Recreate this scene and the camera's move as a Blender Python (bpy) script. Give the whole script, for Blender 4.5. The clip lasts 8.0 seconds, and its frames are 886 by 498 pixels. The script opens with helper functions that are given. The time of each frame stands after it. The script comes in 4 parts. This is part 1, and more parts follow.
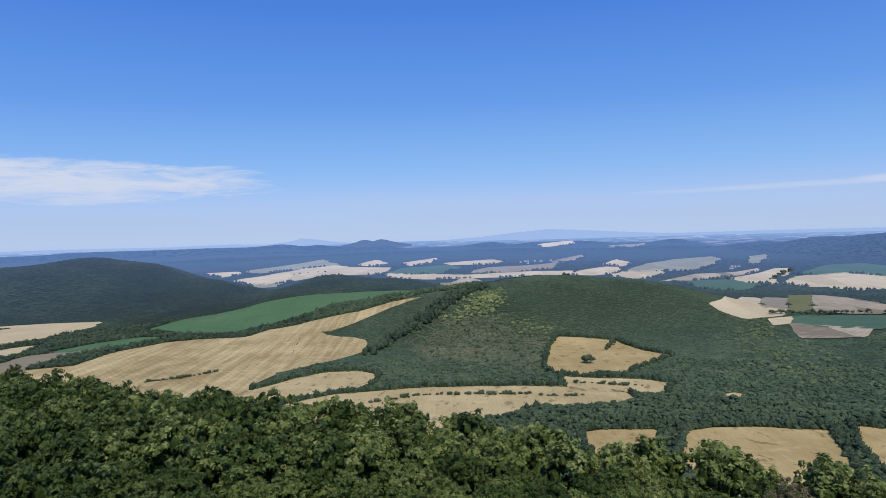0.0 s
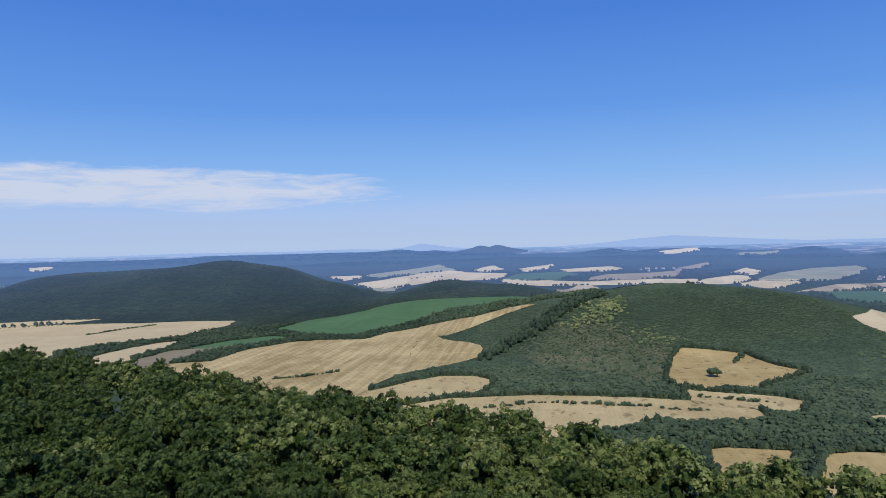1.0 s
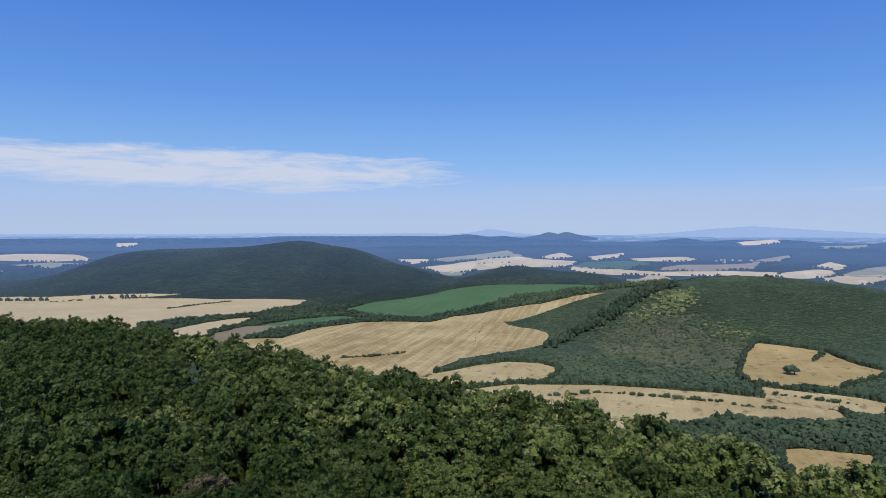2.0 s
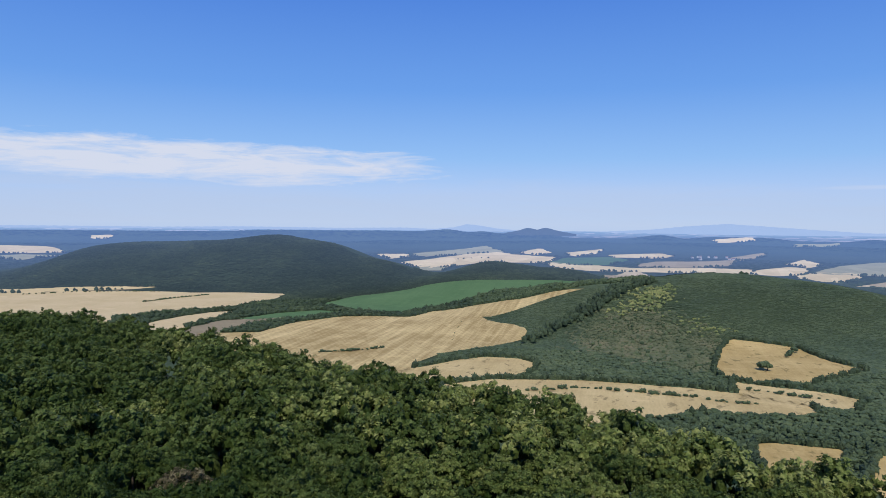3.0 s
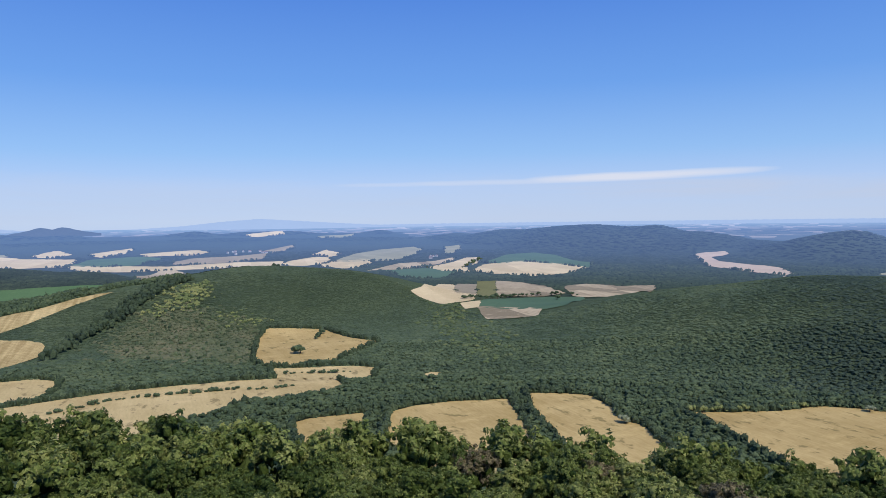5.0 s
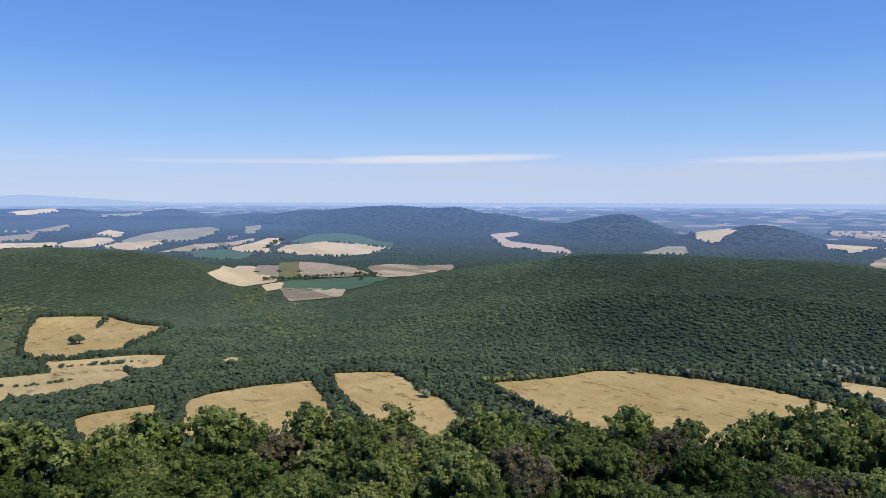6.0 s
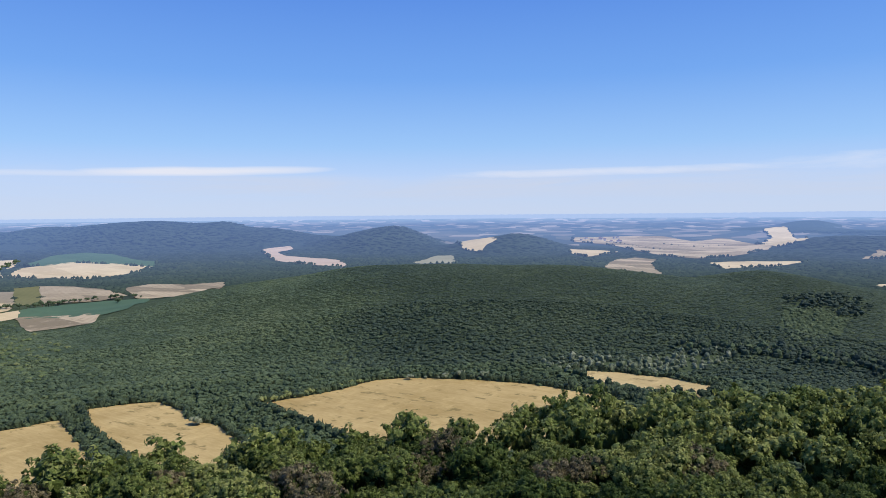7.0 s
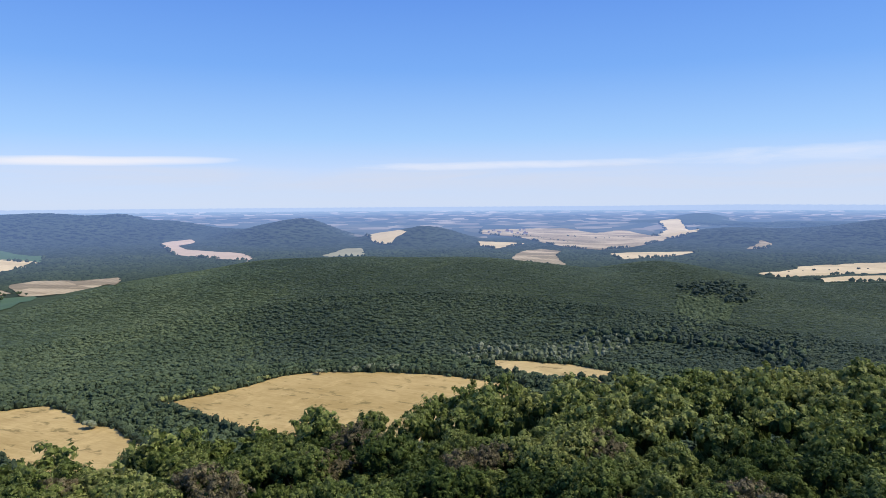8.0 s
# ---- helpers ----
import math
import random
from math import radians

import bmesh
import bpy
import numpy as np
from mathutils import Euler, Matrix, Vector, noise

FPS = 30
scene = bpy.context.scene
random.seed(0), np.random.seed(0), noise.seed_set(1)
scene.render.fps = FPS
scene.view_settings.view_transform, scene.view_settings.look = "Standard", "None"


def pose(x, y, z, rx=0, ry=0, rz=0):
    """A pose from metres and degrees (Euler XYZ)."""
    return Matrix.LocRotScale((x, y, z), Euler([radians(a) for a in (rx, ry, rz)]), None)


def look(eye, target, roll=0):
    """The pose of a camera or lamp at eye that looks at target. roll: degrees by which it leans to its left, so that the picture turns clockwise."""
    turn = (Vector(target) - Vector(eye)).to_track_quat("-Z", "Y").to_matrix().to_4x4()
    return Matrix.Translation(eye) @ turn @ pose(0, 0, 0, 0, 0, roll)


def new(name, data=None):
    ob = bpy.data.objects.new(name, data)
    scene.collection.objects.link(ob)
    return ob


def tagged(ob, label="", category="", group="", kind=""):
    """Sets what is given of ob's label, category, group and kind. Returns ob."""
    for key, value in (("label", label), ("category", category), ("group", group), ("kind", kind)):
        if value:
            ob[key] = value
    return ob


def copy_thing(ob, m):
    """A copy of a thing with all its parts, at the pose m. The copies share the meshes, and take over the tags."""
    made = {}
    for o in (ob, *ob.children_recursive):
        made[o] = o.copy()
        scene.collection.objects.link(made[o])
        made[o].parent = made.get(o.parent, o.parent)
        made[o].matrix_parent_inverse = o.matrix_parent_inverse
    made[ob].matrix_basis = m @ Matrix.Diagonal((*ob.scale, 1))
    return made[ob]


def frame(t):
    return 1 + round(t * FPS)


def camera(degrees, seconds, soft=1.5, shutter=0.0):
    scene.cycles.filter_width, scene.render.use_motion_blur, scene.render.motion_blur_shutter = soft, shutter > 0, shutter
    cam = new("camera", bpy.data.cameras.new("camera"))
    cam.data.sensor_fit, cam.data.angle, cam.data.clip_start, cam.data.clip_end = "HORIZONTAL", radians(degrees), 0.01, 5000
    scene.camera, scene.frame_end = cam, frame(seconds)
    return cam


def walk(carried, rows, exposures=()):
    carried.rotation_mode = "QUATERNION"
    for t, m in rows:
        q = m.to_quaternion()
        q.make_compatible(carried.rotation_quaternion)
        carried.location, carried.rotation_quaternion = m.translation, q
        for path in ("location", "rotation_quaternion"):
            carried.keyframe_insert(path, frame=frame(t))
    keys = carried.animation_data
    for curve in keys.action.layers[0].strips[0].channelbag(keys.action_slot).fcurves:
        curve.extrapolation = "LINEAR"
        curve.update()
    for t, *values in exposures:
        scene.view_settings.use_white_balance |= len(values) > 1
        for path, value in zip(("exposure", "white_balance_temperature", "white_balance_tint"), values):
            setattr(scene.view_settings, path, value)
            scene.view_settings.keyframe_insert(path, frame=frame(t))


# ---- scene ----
# ---------- camera ----------
cam = camera(65.7, 8.0, soft=0.65)
EYE = 170.0
ARM = 0.45
# seconds, yaw, pitch, lean to the right (degrees): someone turns on the spot with a phone at arm's length
TURNS = [
    (0.0, 0.0, -1.23, 1.55),
    (0.5, 3.15, -1.52, 2.28),
    (1.0, 9.64, -0.51, 1.29),
    (1.5, 12.45, -0.78, 0.59),
    (1.7, 13.62, -1.2, 0.32),
    (2.8, 17.52, -2.31, -0.49),
    (3.0, 13.59, -2.12, -0.59),
    (3.5, 0.44, -2.15, -0.55),
    (4.0, -8.12, -1.66, -0.47),
    (4.2, -11.0, -1.8, -0.27),
    (5.3, -28.56, -3.34, 1.05),
    (5.5, -31.52, -4.16, 1.13),
    (6.0, -40.12, -4.18, -0.23),
    (6.5, -51.39, -2.44, -0.03),
    (7.0, -58.8, -3.13, 0.41),
    (7.5, -62.16, -3.27, 0.58),
    (8.0, -66.36, -3.8, 0.28),
]
walk(cam, [(t, pose(-ARM * math.sin(radians(yaw)), ARM * math.cos(radians(yaw)), EYE, 90 + pitch, 0, yaw) @ pose(0, 0, 0, 0, 0, -lean)) for t, yaw, pitch, lean in TURNS],
     exposures=[(0.0, -0.12, 6000, 10), (1.7, -0.20, 6000, 10), (3.0, -0.04, 6250, 10), (4.2, -0.02, 6250, 10), (5.5, 0.04, 6450, 10), (6.5, 0.08, 6500, 10), (8.0, 0.26, 6750, 10)])

# ---------- sky and sun ----------
SUN_BEARING, SUN_HEIGHT = 168.0, 51.0


def mathnode(nt, op, a, b=None, c=None, clamp=False):
    n = nt.nodes.new("ShaderNodeMath")
    n.operation, n.use_clamp = op, clamp
    for i, v in enumerate((a, b, c)):
        if v is None:
            continue
        if isinstance(v, (int, float)):
            n.inputs[i].default_value = v
        else:
            nt.links.new(v, n.inputs[i])
    return n.outputs[0]


def mixcolor(nt, fac, a, b, blend="MIX"):
    n = nt.nodes.new("ShaderNodeMix")
    n.data_type, n.blend_type = "RGBA", blend
    for i, v in ((0, fac), (6, a), (7, b)):
        if isinstance(v, (int, float)):
            n.inputs[i].default_value = v
        elif isinstance(v, tuple):
            n.inputs[i].default_value = (*v, 1)
        else:
            nt.links.new(v, n.inputs[i])
    return n.outputs[2]


def ramp(nt, value, stops):
    n = nt.nodes.new("ShaderNodeValToRGB")
    while len(n.color_ramp.elements) < len(stops):
        n.color_ramp.elements.new(0.5)
    for e, (p, c) in zip(n.color_ramp.elements, stops):
        e.position = p
        e.color = (*c, 1) if isinstance(c, tuple) else (c, c, c, 1)
    nt.links.new(value, n.inputs[0])
    return n.outputs[0]


def noise_tex(nt, vector, scale, detail=4.0, rough=0.55, distortion=0.0):
    n = nt.nodes.new("ShaderNodeTexNoise")
    n.inputs["Scale"].default_value, n.inputs["Detail"].default_value = scale, detail
    n.inputs["Roughness"].default_value, n.inputs["Distortion"].default_value = rough, distortion
    if vector is not None:
        nt.links.new(vector, n.inputs["Vector"])
    return n.outputs["Fac"]


def scaled(nt, vector, sx, sy, sz, turn=0.0):
    n = nt.nodes.new("ShaderNodeMapping")
    n.inputs["Scale"].default_value = (sx, sy, sz)
    n.inputs["Rotation"].default_value = (0, 0, radians(turn))
    nt.links.new(vector, n.inputs["Vector"])
    return n.outputs[0]


def make_world():
    world = bpy.data.worlds.new("sky")
    scene.world = world
    world.use_nodes = True
    nt = world.node_tree
    background = nt.nodes["Background"]
    sky = nt.nodes.new("ShaderNodeTexSky")
    sky.sky_type, sky.sun_disc = "NISHITA", False
    sky.sun_elevation, sky.sun_rotation = radians(SUN_HEIGHT), radians(SUN_BEARING)
    sky.altitude, sky.air_density, sky.dust_density, sky.ozone_density = 500, 1.0, 0.1, 4.0
    coords = nt.nodes.new("ShaderNodeTexCoord")
    split = nt.nodes.new("ShaderNodeSeparateXYZ")
    nt.links.new(coords.outputs["Generated"], split.inputs[0])
    x, y, z = split.outputs
    bearing = mathnode(nt, "MULTIPLY", mathnode(nt, "ARCTAN2", x, y), 57.2958)
    height = mathnode(nt, "MULTIPLY", mathnode(nt, "ARCSINE", z), 57.2958)
    flat = nt.nodes.new("ShaderNodeCombineXYZ")
    nt.links.new(bearing, flat.inputs[0])
    nt.links.new(height, flat.inputs[1])
    wisps = noise_tex(nt, scaled(nt, flat.outputs[0], 0.055, 0.55, 1), 1.0, 6, 0.6, 0.6)
    fine = noise_tex(nt, scaled(nt, flat.outputs[0], 0.16, 1.1, 1), 1.0, 6, 0.65, 0.4)

    def bank(centre, middle, half_width, half_height, tilt):
        """A long thin cloud: 1 on its axis, 0 at its rim."""
        along = mathnode(nt, "DIVIDE", mathnode(nt, "SUBTRACT", bearing, centre), half_width)
        axis = mathnode(nt, "ADD", middle, mathnode(nt, "MULTIPLY", mathnode(nt, "SUBTRACT", bearing, centre), tilt))
        across = mathnode(nt, "DIVIDE", mathnode(nt, "SUBTRACT", height, axis), half_height)
        r2 = mathnode(nt, "ADD", mathnode(nt, "POWER", mathnode(nt, "ABSOLUTE", along), 4.0), mathnode(nt, "MULTIPLY", across, across))
        return mathnode(nt, "SUBTRACT", 1.0, r2, clamp=True)

    def ragged(shape, texture, bite, gain):
        worn = mathnode(nt, "MULTIPLY", mathnode(nt, "ADD", shape, mathnode(nt, "MULTIPLY_ADD", texture, bite, -bite * 0.62)), gain, clamp=True)
        return mathnode(nt, "MULTIPLY", worn, mathnode(nt, "MULTIPLY", shape, 4.0, clamp=True))

    body = ragged(bank(-38, 4.75, 27, 2.0, -0.012), fine, 2.3, 1.5)
    streak = ragged(bank(40, 3.3, 11, 0.42, 0.02), wisps, 1.5, 1.2)
    tail = ragged(bank(28, 3.0, 15, 0.28, 0.012), wisps, 1.6, 0.55)
    second = ragged(bank(72, 3.15, 14, 0.4, 0.012), fine, 1.8, 0.65)
    third = ragged(bank(96, 3.6, 15, 0.75, 0.02), fine, 2.2, 0.42)
    sheet = ragged(bank(72, 2.0, 50, 1.5, 0.0), wisps, 2.4, 0.95)
    veil = ragged(bank(0, 1.8, 179, 2.2, 0.0), wisps, 2.6, 0.4)
    second = mathnode(nt, "MAXIMUM", second, mathnode(nt, "MAXIMUM", tail, third))
    cover = mathnode(nt, "MAXIMUM", body, mathnode(nt, "MAXIMUM", streak, second))
    thin = mathnode(nt, "MAXIMUM", sheet, veil)
    clear = mixcolor(nt, 1.0, sky.outputs[0], SKY_TINT, "MULTIPLY")
    up = mathnode(nt, "DIVIDE", mathnode(nt, "ABSOLUTE", height), 90.0)
    haze = ramp(nt, up, [(0.0, HORIZON), (0.03, (0.450, 0.580, 0.845)), (0.06, (0.300, 0.510, 0.845)), (0.12, (0.155, 0.355, 0.795)), (0.20, (0.088, 0.240, 0.715)), (0.5, (0.04, 0.13, 0.48)), (1.0, (0.03, 0.10, 0.38))])
    haze = mixcolor(nt, 1.0, haze, (1 / SKY_STRENGTH, 1 / SKY_STRENGTH, 1 / SKY_STRENGTH), "MULTIPLY")
    tone = mixcolor(nt, 0.88, clear, haze)
    color = mixcolor(nt, cover, mixcolor(nt, thin, tone, (4.4, 5.0, 6.3)), CLOUD)
    nt.links.new(color, background.inputs["Color"])
    background.inputs["Strength"].default_value = SKY_STRENGTH


SKY_STRENGTH, SKY_TINT, HORIZON, CLOUD = 0.12, (0.72, 0.90, 1.22), (0.50, 0.595, 0.80), (5.75, 6.05, 6.95)
make_world()
sun = new("sun", bpy.data.lights.new("sun", "SUN"))
sun.data.energy, sun.data.angle, sun.data.color = 3.7, radians(0.53), (1.0, 0.91, 0.76)
sun.matrix_world = look((0, 0, 0), (-math.sin(radians(SUN_BEARING)) * math.cos(radians(SUN_HEIGHT)), -math.cos(radians(SUN_BEARING)) * math.cos(radians(SUN_HEIGHT)), -math.sin(radians(SUN_HEIGHT))))

# ---------- the lie of the land ----------


def at(bearing, distance):
    """Plan position from a bearing (degrees, clockwise from the y axis) and a distance from the lookout."""
    a = np.radians(bearing)
    return np.sin(a) * distance, np.cos(a) * distance


# Hills: crest lines as (bearing, distance, height of the crest), with the half-width of the slope and the slope's shape.
HILLS = {}
HILLS["west_hill"] = (1.6, [(-54.0, 2500, 5, 400), (-45.5, 2380, 20, 450), (-43.0, 2344, 44, 481), (-41.2, 2318, 91, 505), (-39.3, 2295, 93, 524), (-37.4, 2281, 109, 535), (-35.4, 2267, 108, 546), (-32.5, 2245, 112, 560), (-30.3, 2228, 116, 560), (-28.0, 2209, 125, 560), (-27.1, 2201, 129, 560), (-26.1, 2178, 125, 547), (-25.2, 2154, 109, 533), (-23.4, 2110, 118, 506), (-22.4, 2077, 107, 482), (-21.6, 2047, 77, 457), (-21.0, 2023, 59, 439), (-19.3, 1961, 68, 388), (-18.0, 1925, 56, 350), (-16.7, 1893, 33, 311), (-14.7, 1850, 2, 260)])
HILLS["copse_hill"] = (1.2, [(-14.5, 2021, 2, 516), (-13.6, 2011, 6, 558), (-12.5, 1998, 24, 606), (-11.4, 1989, 52, 636), (-10.2, 1980, 66, 667), (-9.1, 1970, 69, 698), (-7.9, 1968, 65, 700), (-6.7, 1965, 42, 700), (-5.6, 1963, 45, 700), (-4.4, 1960, 45, 700), (-3.0, 1957, 48, 668), (-1.6, 1954, 34, 635), (0.3, 1950, 5, 587), (1.3, 1950, 2, 549)])
HILLS["middle_hill"] = (1.9, [(-9.0, 1180, 8, 180), (-5.0, 1260, 32, 320), (-1.5, 1330, 56, 560), (1.5, 1380, 58, 632), (2.7, 1400, 55, 660), (3.9, 1410, 69, 664), (5.0, 1421, 67, 668), (7.4, 1442, 77, 677), (9.7, 1448, 75, 666), (12.0, 1444, 70, 643), (14.2, 1440, 64, 620), (16.4, 1426, 67, 535), (18.5, 1402, 47, 453), (22.7, 1324, 20, 327), (24.3, 1270, 11, 300), (27.0, 1150, 1, 250), (29.0, 1090, 0, 200)])
HILLS["east_hill"] = (1.7, [(29.0, 1080, 0, 250), (32.2, 1120, 7, 330), (35.0, 1150, 21, 380), (40.9, 1195, 45, 443), (44.1, 1211, 53, 482), (47.4, 1224, 54, 523), (51.4, 1230, 74, 547), (54.5, 1230, 75, 555), (60.6, 1209, 83, 546), (63.6, 1200, 77, 537), (68.2, 1200, 77, 524), (72.4, 1216, 66, 526), (76.5, 1238, 56, 535), (80.2, 1262, 42, 531), (82.7, 1280, 73, 516), (85.3, 1300, 62, 500), (90.0, 1350, 36, 360), (95.0, 1400, 20, 320), (100.0, 1450, 24, 360), (110.0, 1500, 24, 400)])
HILLS["far_ridge"] = (1.2, [(-62.0, 4150, 115, 330), (-45.0, 4150, 112, 330), (-31.6, 4150, 109, 330), (-28.0, 4150, 122, 330), (-23.4, 4150, 120, 330), (-18.0, 4150, 123, 330), (-15.8, 4150, 119, 330), (-13.6, 4150, 133, 330), (-12.7, 4150, 141, 330), (-11.8, 4150, 110, 330), (-10.2, 4150, 129, 330), (-9.1, 4150, 110, 330), (-6.7, 4150, 95, 330), (-4.4, 4150, 104, 330), (-3.5, 4150, 80, 330), (-1.6, 4150, 71, 330), (-0.2, 4150, 34, 330), (1.2, 4150, 76, 330), (2.7, 4150, 103, 330), (4.5, 4150, 121, 330), (5.5, 4150, 79, 330), (7.3, 4150, 103, 330), (9.6, 4150, 104, 330), (11.9, 4150, 106, 330), (13.0, 4150, 87, 330), (15.5, 4150, 63, 330), (17.6, 4150, 89, 330), (18.9, 4150, 121, 330), (19.5, 4150, 103, 330), (20.1, 4150, 33, 330), (20.9, 4150, 2, 330)])
HILLS["fold_ridge"] = (1.3, [(-62.0, 3500, 56, 380), (-46.0, 3450, 64, 380), (-38.0, 3500, 56, 380), (-30.0, 3550, 70, 420), (-22.0, 3600, 64, 420), (-17.0, 3650, 74, 420), (-11.0, 3700, 66, 420), (-5.0, 3750, 78, 420), (1.0, 3800, 68, 420), (6.0, 3750, 78, 420), (12.0, 3700, 68, 400), (18.0, 3650, 76, 380), (23.0, 3600, 58, 340)])
HILLS["wooded_ridge"] = (1.3, [(21.4, 3700, 54, 400), (23.8, 3700, 80, 400), (25.3, 3643, 103, 429), (26.1, 3609, 81, 445), (27.2, 3561, 92, 470), (28.3, 3513, 113, 493), (29.4, 3479, 120, 513), (30.4, 3451, 108, 530), (31.7, 3416, 121, 551), (33.8, 3347, 132, 581), (36.5, 3278, 139, 600), (38.2, 3247, 129, 597), (39.6, 3227, 124, 581), (41.6, 3194, 145, 553), (42.3, 3176, 111, 531), (43.2, 3152, 96, 502), (44.6, 3150, 108, 422), (46.5, 3150, 87, 340), (48.4, 3150, 58, 300)])
HILLS["cone_hill"] = (1.3, [(47.4, 3000, 16, 400), (49.3, 3000, 76, 400), (50.2, 2984, 50, 413), (51.7, 2956, 89, 435), (53.1, 2929, 100, 448), (54.7, 2899, 126, 456), (55.7, 2889, 114, 426), (56.4, 2881, 95, 404), (57.3, 2871, 56, 370), (59.2, 2850, 2, 301)])
HILLS["knoll"] = (1.3, [(63.1, 2723, 54, 291), (64.2, 2708, 87, 318), (65.3, 2694, 95, 320), (66.4, 2679, 70, 319), (68.2, 2601, 19, 265), (69.9, 2420, 2, 240)])
HILLS["table_hill"] = (1.3, [(83.6, 4000, 2, 451), (84.8, 4000, 71, 513), (85.9, 4000, 110, 560), (86.9, 4000, 108, 560), (88.1, 4000, 118, 526), (88.8, 3999, 57, 497), (90.6, 3967, 10, 433)])
HILLS["table_foot"] = (1.3, [(80.0, 3650, 60, 350), (83.6, 3700, 78, 409), (87.4, 3650, 80, 500), (90.6, 3550, 69, 500), (93.3, 3573, 76, 500), (96.9, 3613, 75, 500), (98.9, 3642, 80, 500), (104.0, 3700, 74, 500), (112.0, 3700, 75, 500)])
HILLS["south_ridge"] = (1.4, [(81.0, 2211, 2, 420), (83.2, 2348, 2, 435), (85.3, 2560, 6, 469), (87.4, 2797, 63, 494), (89.4, 2920, 70, 514), (93.3, 3000, 68, 520), (95.5, 3000, 73, 520), (96.9, 3000, 89, 520), (98.9, 3000, 106, 520), (103.0, 3000, 112, 520), (112.0, 3000, 115, 520)])
# The lookout's own hill: (bearing, distance at which its plateau ends).
BROW = [(-180, 200), (-75, 340), (-52, 325), (-45, 298), (-41, 278), (-36.7, 250), (-33, 222), (-29, 200), (-25.8, 185), (-22, 173), (-18, 163), (-13.7, 153), (-9.5, 143), (-2.5, 136), (2, 129), (6.4, 122), (12, 117), (21, 113), (32, 110), (48, 109), (56, 113), (63, 114), (68.5, 124), (74, 132), (83, 140), (90, 149), (94, 158), (99, 169), (125, 220), (180, 200)]


def ridge(x, y, d, power, crest):
    """Height of one hill: falls off from the nearest stretch of its crest, more steeply on the far side."""
    pts = [(*at(b, r), r, z, w) for b, r, z, w in crest]
    away, tops, widths = [], [], []
    for (x0, y0, r0, z0, w0), (x1, y1, r1, z1, w1) in zip(pts, pts[1:]):
        dx, dy = x1 - x0, y1 - y0
        u = np.clip(((x - x0) * dx + (y - y0) * dy) / (dx * dx + dy * dy), 0, 1)
        away.append(np.hypot(x - x0 - u * dx, y - y0 - u * dy))
        tops.append(z0 + u * (z1 - z0))
        widths.append((w0 + u * (w1 - w0)) * np.clip(1.0 - (d - r0 - u * (r1 - r0)) / 250, 0.6, 1.0))
    away = np.array(away)
    near = away.min(0)
    weight = np.exp((near - away) / 40)
    weight /= weight.sum(0)
    height, width = (weight * tops).sum(0), (weight * widths).sum(0)
    return height * np.clip(1 - (near / width) ** 2, 0, 1) ** power


def undulation(x, y):
    return (np.sin(x / 83 + 1.3 * np.sin(y / 131)) + np.sin(y / 97 + 1.1 * np.sin(x / 117 + 2)) + 0.6 * np.sin((x + y) / 47 + 0.7)) / 2.6


def near_hill(x, y):
    d = np.hypot(x, y)
    b = np.degrees(np.arctan2(x, y))
    brow = np.interp(b, [p[0] for p in BROW], [p[1] for p in BROW])
    past = np.maximum(d - brow, 0)
    top = 124.5 - 3.5 * np.minimum(d / brow, 1.0) ** 2
    return np.maximum(top - 0.40 * past - 0.0006 * past * past * (past < 60) - 2.16 * (past >= 60), 0)


def raw_land(x, y):
    x, y = np.asarray(x, float), np.asarray(y, float)
    d = np.hypot(x, y)
    base = 0.038 * np.maximum(d - 2000, 0) + 0.013 * np.maximum(d - 4000, 0)
    total = base ** 5 + near_hill(x, y) ** 5
    for power, crest in HILLS.values():
        total = total + ridge(x, y, d, power, crest) ** 5
    h = total ** 0.2
    swell = 7.0 * np.clip((d - 700) / 600, 0, 1) * np.clip((3300 - d) / 700, 0, 1) * np.clip(h / 60, 0, 1)
    return h + swell * undulation(x, y)


def land(x, y):
    """Height of the ground, with the creases between the hills' slopes worn round."""
    x, y = np.asarray(x, float), np.asarray(y, float)
    soft = np.clip((np.hypot(x, y) - 420) / 150, 0.03, 1) * 42
    return sum(raw_land(x + soft * np.cos(a), y + soft * np.sin(a)) for a in (0.3, 1.55, 2.8, 4.07, 5.33)) / 5


# ---------- materials ----------
def material(name, rough=0.9, specular=0.2):
    m = bpy.data.materials.new(name)
    m.use_nodes = True
    nt = m.node_tree
    shader = nt.nodes["Principled BSDF"]
    shader.inputs["Roughness"].default_value = rough
    shader.inputs["Specular IOR Level"].default_value = specular
    return m, nt, shader


def position(nt):
    return nt.nodes.new("ShaderNodeNewGeometry").outputs["Position"]


def bump(nt, shader, height, strength, distance):
    n = nt.nodes.new("ShaderNodeBump")
    n.inputs["Strength"].default_value, n.inputs["Distance"].default_value = strength, distance
    nt.links.new(height, n.inputs["Height"])
    nt.links.new(n.outputs[0], shader.inputs["Normal"])


# Scattered daylight (haze) painted as glow on the far country: (distance from the lookout, colour).
HAZE_GLOW = [(1500, (0.0, 0.0, 0.0)), (2000, (0.025, 0.039, 0.074)), (2500, (0.048, 0.078, 0.170)), (2900, (0.062, 0.104, 0.240)), (3400, (0.076, 0.134, 0.305)), (4250, (0.090, 0.162, 0.375)), (4450, (0.130, 0.215, 0.450)), (4950, (0.215, 0.335, 0.590))]


